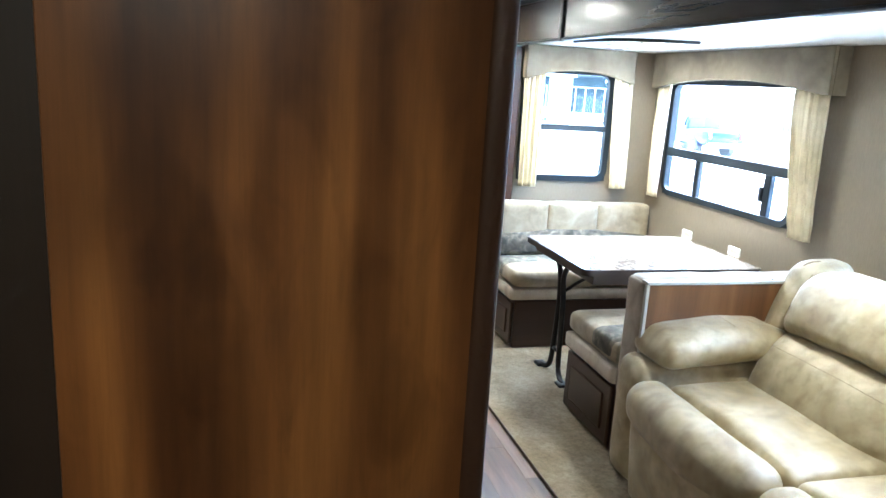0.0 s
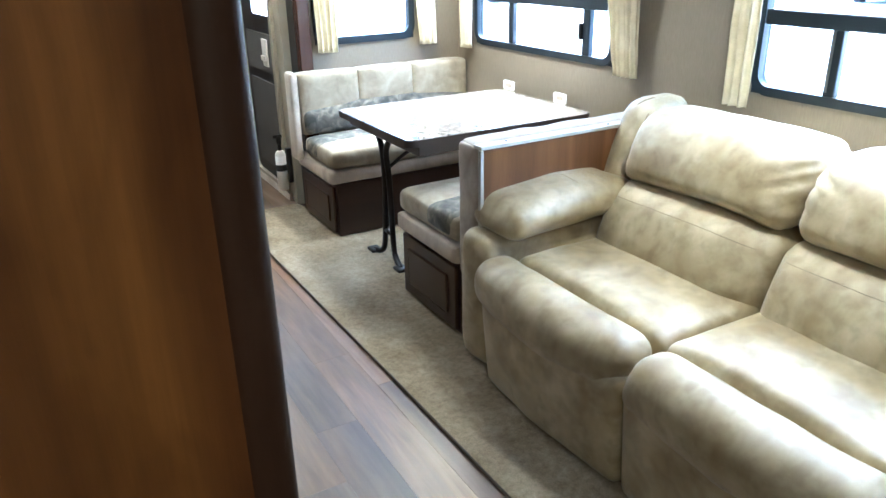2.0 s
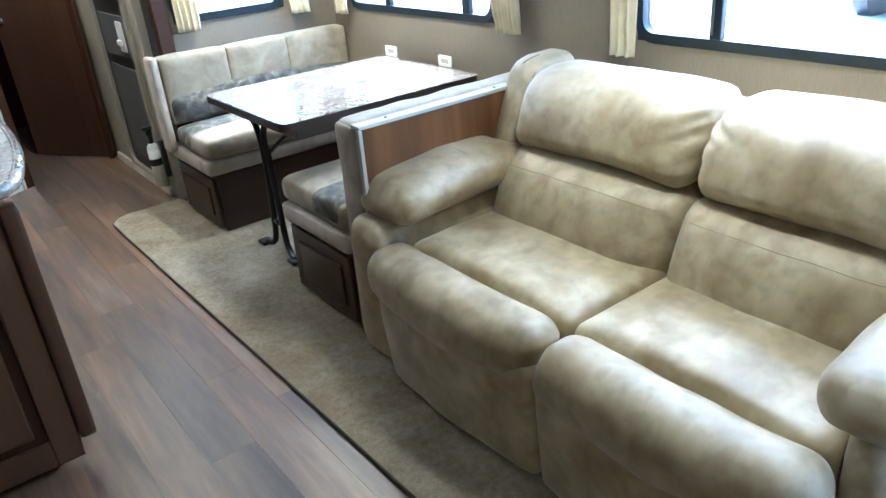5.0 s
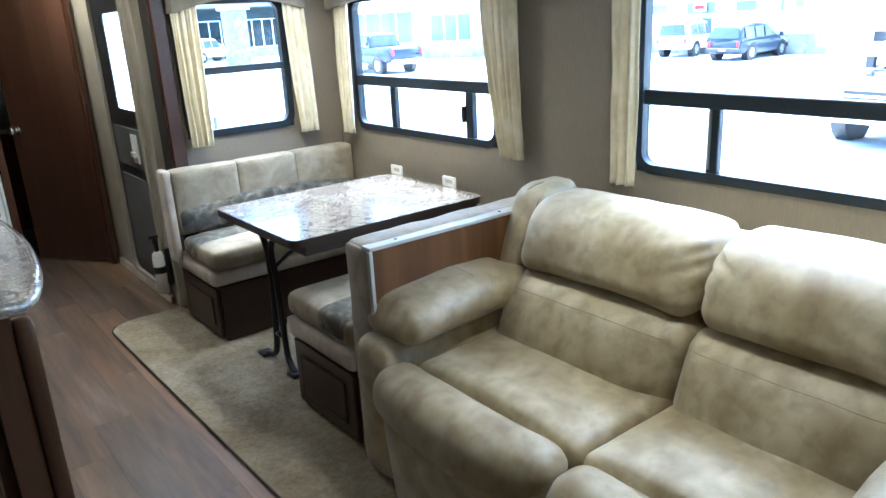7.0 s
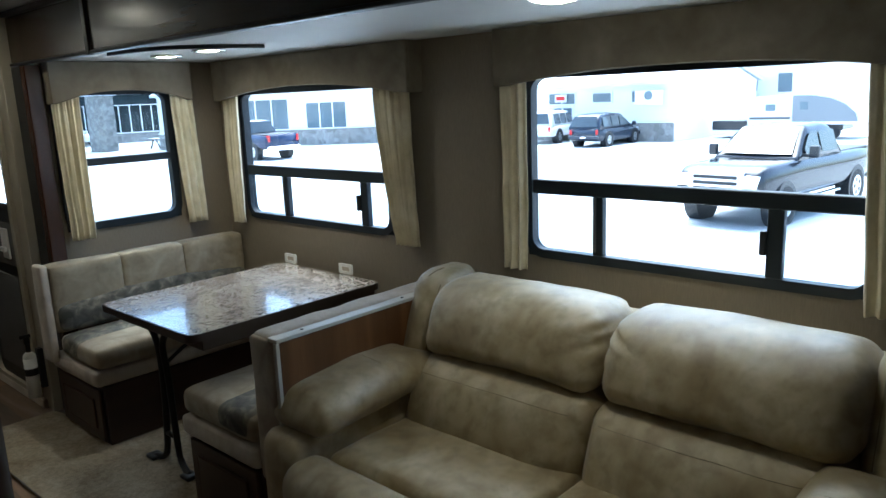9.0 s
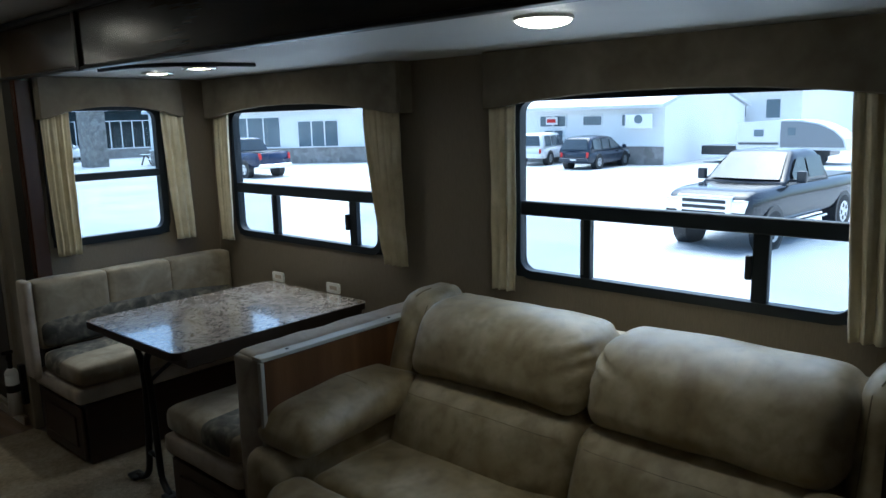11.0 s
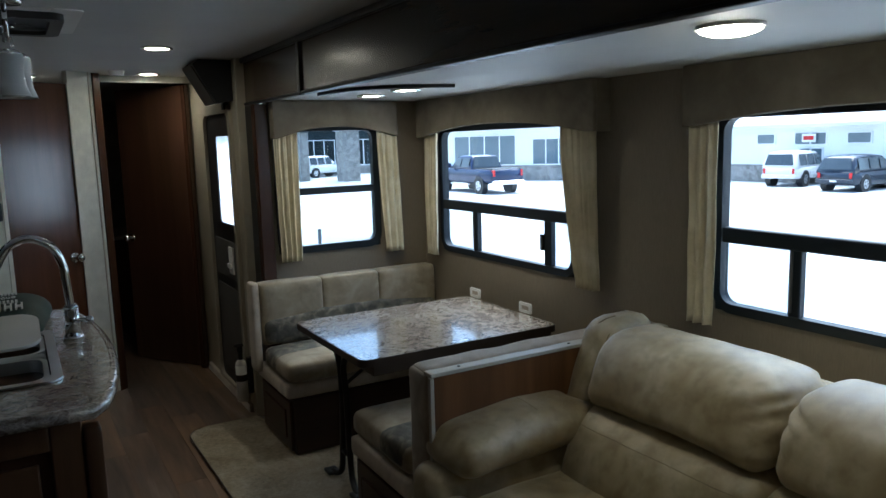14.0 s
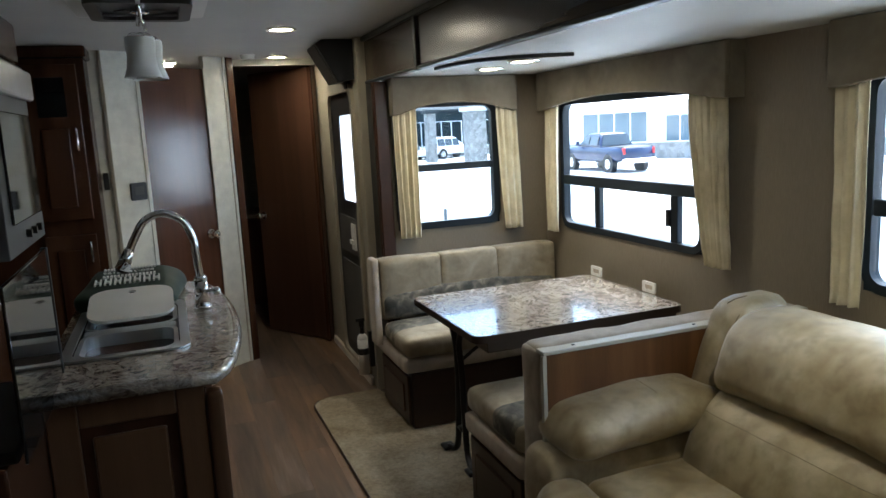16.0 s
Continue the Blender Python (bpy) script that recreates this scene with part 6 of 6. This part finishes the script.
        mx = r1 - 0.42
        mr = put("mirror", box((mx, sg * (W / 2 + 0.12) - 0.1, belt + 0.02), (mx + 0.12, sg * (W / 2 + 0.12) + 0.1, belt + 0.24 * s), 0.03), paint)
        put("mirror_arm", box((mx + 0.03, sg * (W / 2 - 0.03) - 0.1, belt + 0.03), (mx + 0.08, sg * (W / 2 - 0.03) + 0.1, belt + 0.09), 0.01), "black", "", mr)
    put("number_plate", box((a - 0.112, -0.16, 0.48 * s), (a - 0.101, 0.16, 0.56 * s), 0.004), "whiteplastic")
    if kind_ == "pickup":
        g = put("grille", box((b - 0.1, -W / 2 + 0.4, 0.64 * s), (b + 0.05, W / 2 - 0.4, 1.03 * s), 0.03), "chrome")
        for k in range(3):
            put("grille_slot", box((b + 0.0505, -W / 2 + 0.53, (0.69 + 0.105 * k) * s), (b + 0.056, W / 2 - 0.53, (0.75 + 0.105 * k) * s), 0.004), "black", "", g)
        put("bed_well", box((a + 0.12, -W / 2 + 0.16, belt - 0.03), (-0.165 * L, W / 2 - 0.16, belt + 0.004), 0.004), "black")
        for sg in (-1, 1):
            put("running_board", box((-0.13 * L, sg * (W / 2 - 0.04) - 0.06, 0.38 * s), (0.2 * L, sg * (W / 2 - 0.04) + 0.06, 0.43 * s), 0.02), "chrome")
    return v


vehicle("suv", "white sport utility car parked at the shop", (37.6, 25.6, GZ), 10, 5.0, 1.95, 1.85, "carwhite", "suv")
vehicle("minivan", "dark navy minivan parked at the shop", (36.0, 21.3, GZ), 2, 4.7, 1.95, 1.72, "carnavy", "van")
vehicle("pickup", "blue pickup truck with a chrome rear bumper", (23.4, 35.8, GZ), 87, 6.4, 2.15, 2.05, "carblue", "pickup")
vehicle("pickup", "large black pickup truck with a chrome grille facing the trailer", (18.2, 6.55, GZ), 174, 6.0, 2.0, 1.98, "carblack", "pickup")
vehicle("car", "white car far across the lot", (20.5, 62.0, GZ), 20, 4.6, 1.8, 1.5, "carwhite", "suv")
vehicle("car", "white van far across the lot", (24.5, 63.0, GZ), 20, 4.8, 1.9, 1.9, "carwhite", "suv")
tr = thing("camper_trailer", "white camper trailer with a rounded grey nose", "trailer", (41.5, 13.4, GZ))
prof = [(15.6, 0.75), (10.2, 0.75), (10.35, 1.3), (10.8, 1.75), (11.5, 2.1), (12.4, 2.28), (13.4, 2.3), (15.5, 2.2), (15.6, 2.1)]
part("shell", prism([(u, v + GZ) for u, v in prof], lambda u, v, d: Vector((d, u, v)), 41.0, 43.4), "carwhite", tr)
part("side_window", box((40.97, 14.2, GZ + 1.45), (41.0, 14.7, GZ + 1.8), 0.004), "shopglass", tr)
part("stripe", box((40.975, 13.45, GZ + 1.02), (41.0, 15.5, GZ + 1.14), 0.004), "greydoor", tr, "grey stripe")
part("nose_cap", prism([(u, v + GZ) for u, v in ((13.35, 0.9), (10.3, 0.9), (10.42, 1.3), (10.86, 1.72), (11.53, 2.04), (12.4, 2.2), (13.35, 2.22))], lambda u, v, d: Vector((d, u, v)), 40.95, 40.99), "nosegrey", tr, "grey nose cap")
part("front_window", box((40.92, 12.6, GZ + 1.5), (40.948, 13.0, GZ + 1.9), 0.004), "shopglass", tr)
part("under_frame", box((41.2, 11.0, GZ + 0.45), (43.2, 17.6, GZ + 0.95), 0.03), "carblack", tr)
for y in (11.5, 12.6):
    part("wheel", cyl((41.2, y, GZ + 0.36), (41.5, y, GZ + 0.36), 0.36, 0.36, 24), "tyre", tr)


def tree(x, y, h, seed, label):
    rng = random.Random(seed)
    t = thing("tree", label, "tree", (x, y, GZ), "trees behind the lot")
    bm = tube([(x, y, GZ), (x + 0.1, y, GZ + h * 0.3), (x - 0.1, y + 0.1, GZ + h * 0.6), (x, y, GZ + h * 0.92)], [0.32, 0.24, 0.14, 0.03], 8)
    for k in range(7):
        a, z = rng.uniform(0, 6.28), h * rng.uniform(0.3, 0.7)
        add_tube(bm, [(x, y, GZ + z), (x + math.cos(a) * h * 0.14, y + math.sin(a) * h * 0.14, GZ + z + h * 0.1), (x + math.cos(a) * h * 0.26, y + math.sin(a) * h * 0.26, GZ + z + h * 0.16)], [0.1, 0.06, 0.02], 6)
    part("trunk", bm, "bark", t)
    verts, faces = [], []
    lobes = [(rng.uniform(-1, 1) * h * 0.22, rng.uniform(-1, 1) * h * 0.22, h * rng.uniform(0.42, 0.9), h * rng.uniform(0.1, 0.18)) for _ in range(16)]
    for _ in range(2600):
        lx, ly, lz, lr = lobes[rng.randrange(16)]
        d = Vector((rng.gauss(0, 1), rng.gauss(0, 1), rng.gauss(0, 1))).normalized() * lr * rng.uniform(0.55, 1.05)
        c = Vector((x + lx, y + ly, GZ + lz)) + d
        q = Euler((rng.uniform(0, 6.3), rng.uniform(0, 6.3), rng.uniform(0, 6.3))).to_matrix()
        sz = rng.uniform(0.14, 0.3)
        n = len(verts)
        verts += [c + q @ Vector(o) * sz for o in ((-1, 0, 0), (0, -0.5, 0.1), (1, 0, 0), (0, 0.5, 0.1))]
        faces.append((n, n + 1, n + 2, n + 3))
    me = bpy.data.meshes.new("crown")
    me.from_pydata([tuple(v) for v in verts], [], faces)
    me.materials.append(M["leaf"])
    cr = new("crown", me)
    cr.parent, cr.matrix_parent_inverse = t, t.matrix_world.inverted()
    return t


for k, (x, y, h) in enumerate(((72, 16, 9.5), (76, 21, 10), (70, 10, 9), (80, 4, 11), (78, 27, 9), (20, 92, 13), (34, 90, 12), (8, 88, 12), (28, 98, 15), (46, 80, 11))):
    tree(x, y, h, k, "green leafy tree behind the buildings")

# ---- floor planks ----
fl = bpy.data.objects["floor"]
rng = random.Random(5)
PW = 0.152
lib = {}
for c in range(-4, 13):
    x0 = c * PW + 0.05
    if x0 + PW > XM + 0.05:
        continue
    y = 0.2 + rng.uniform(-1.2, 0)
    while y < 8.0:
        ln = 1.22
        if "p" not in lib:
            bm = box((0.0002, 0.0002, -0.0055), (PW - 0.0002, ln - 0.0002, 0.0), 0.0003, 1)
            lib["p"] = mesh_of("plank", bm, "plank")
        ob = new("plank", lib["p"])
        ob.parent, ob.matrix_parent_inverse = fl, fl.matrix_world.inverted()
        ob.location = (x0, y, 0)
        y += ln
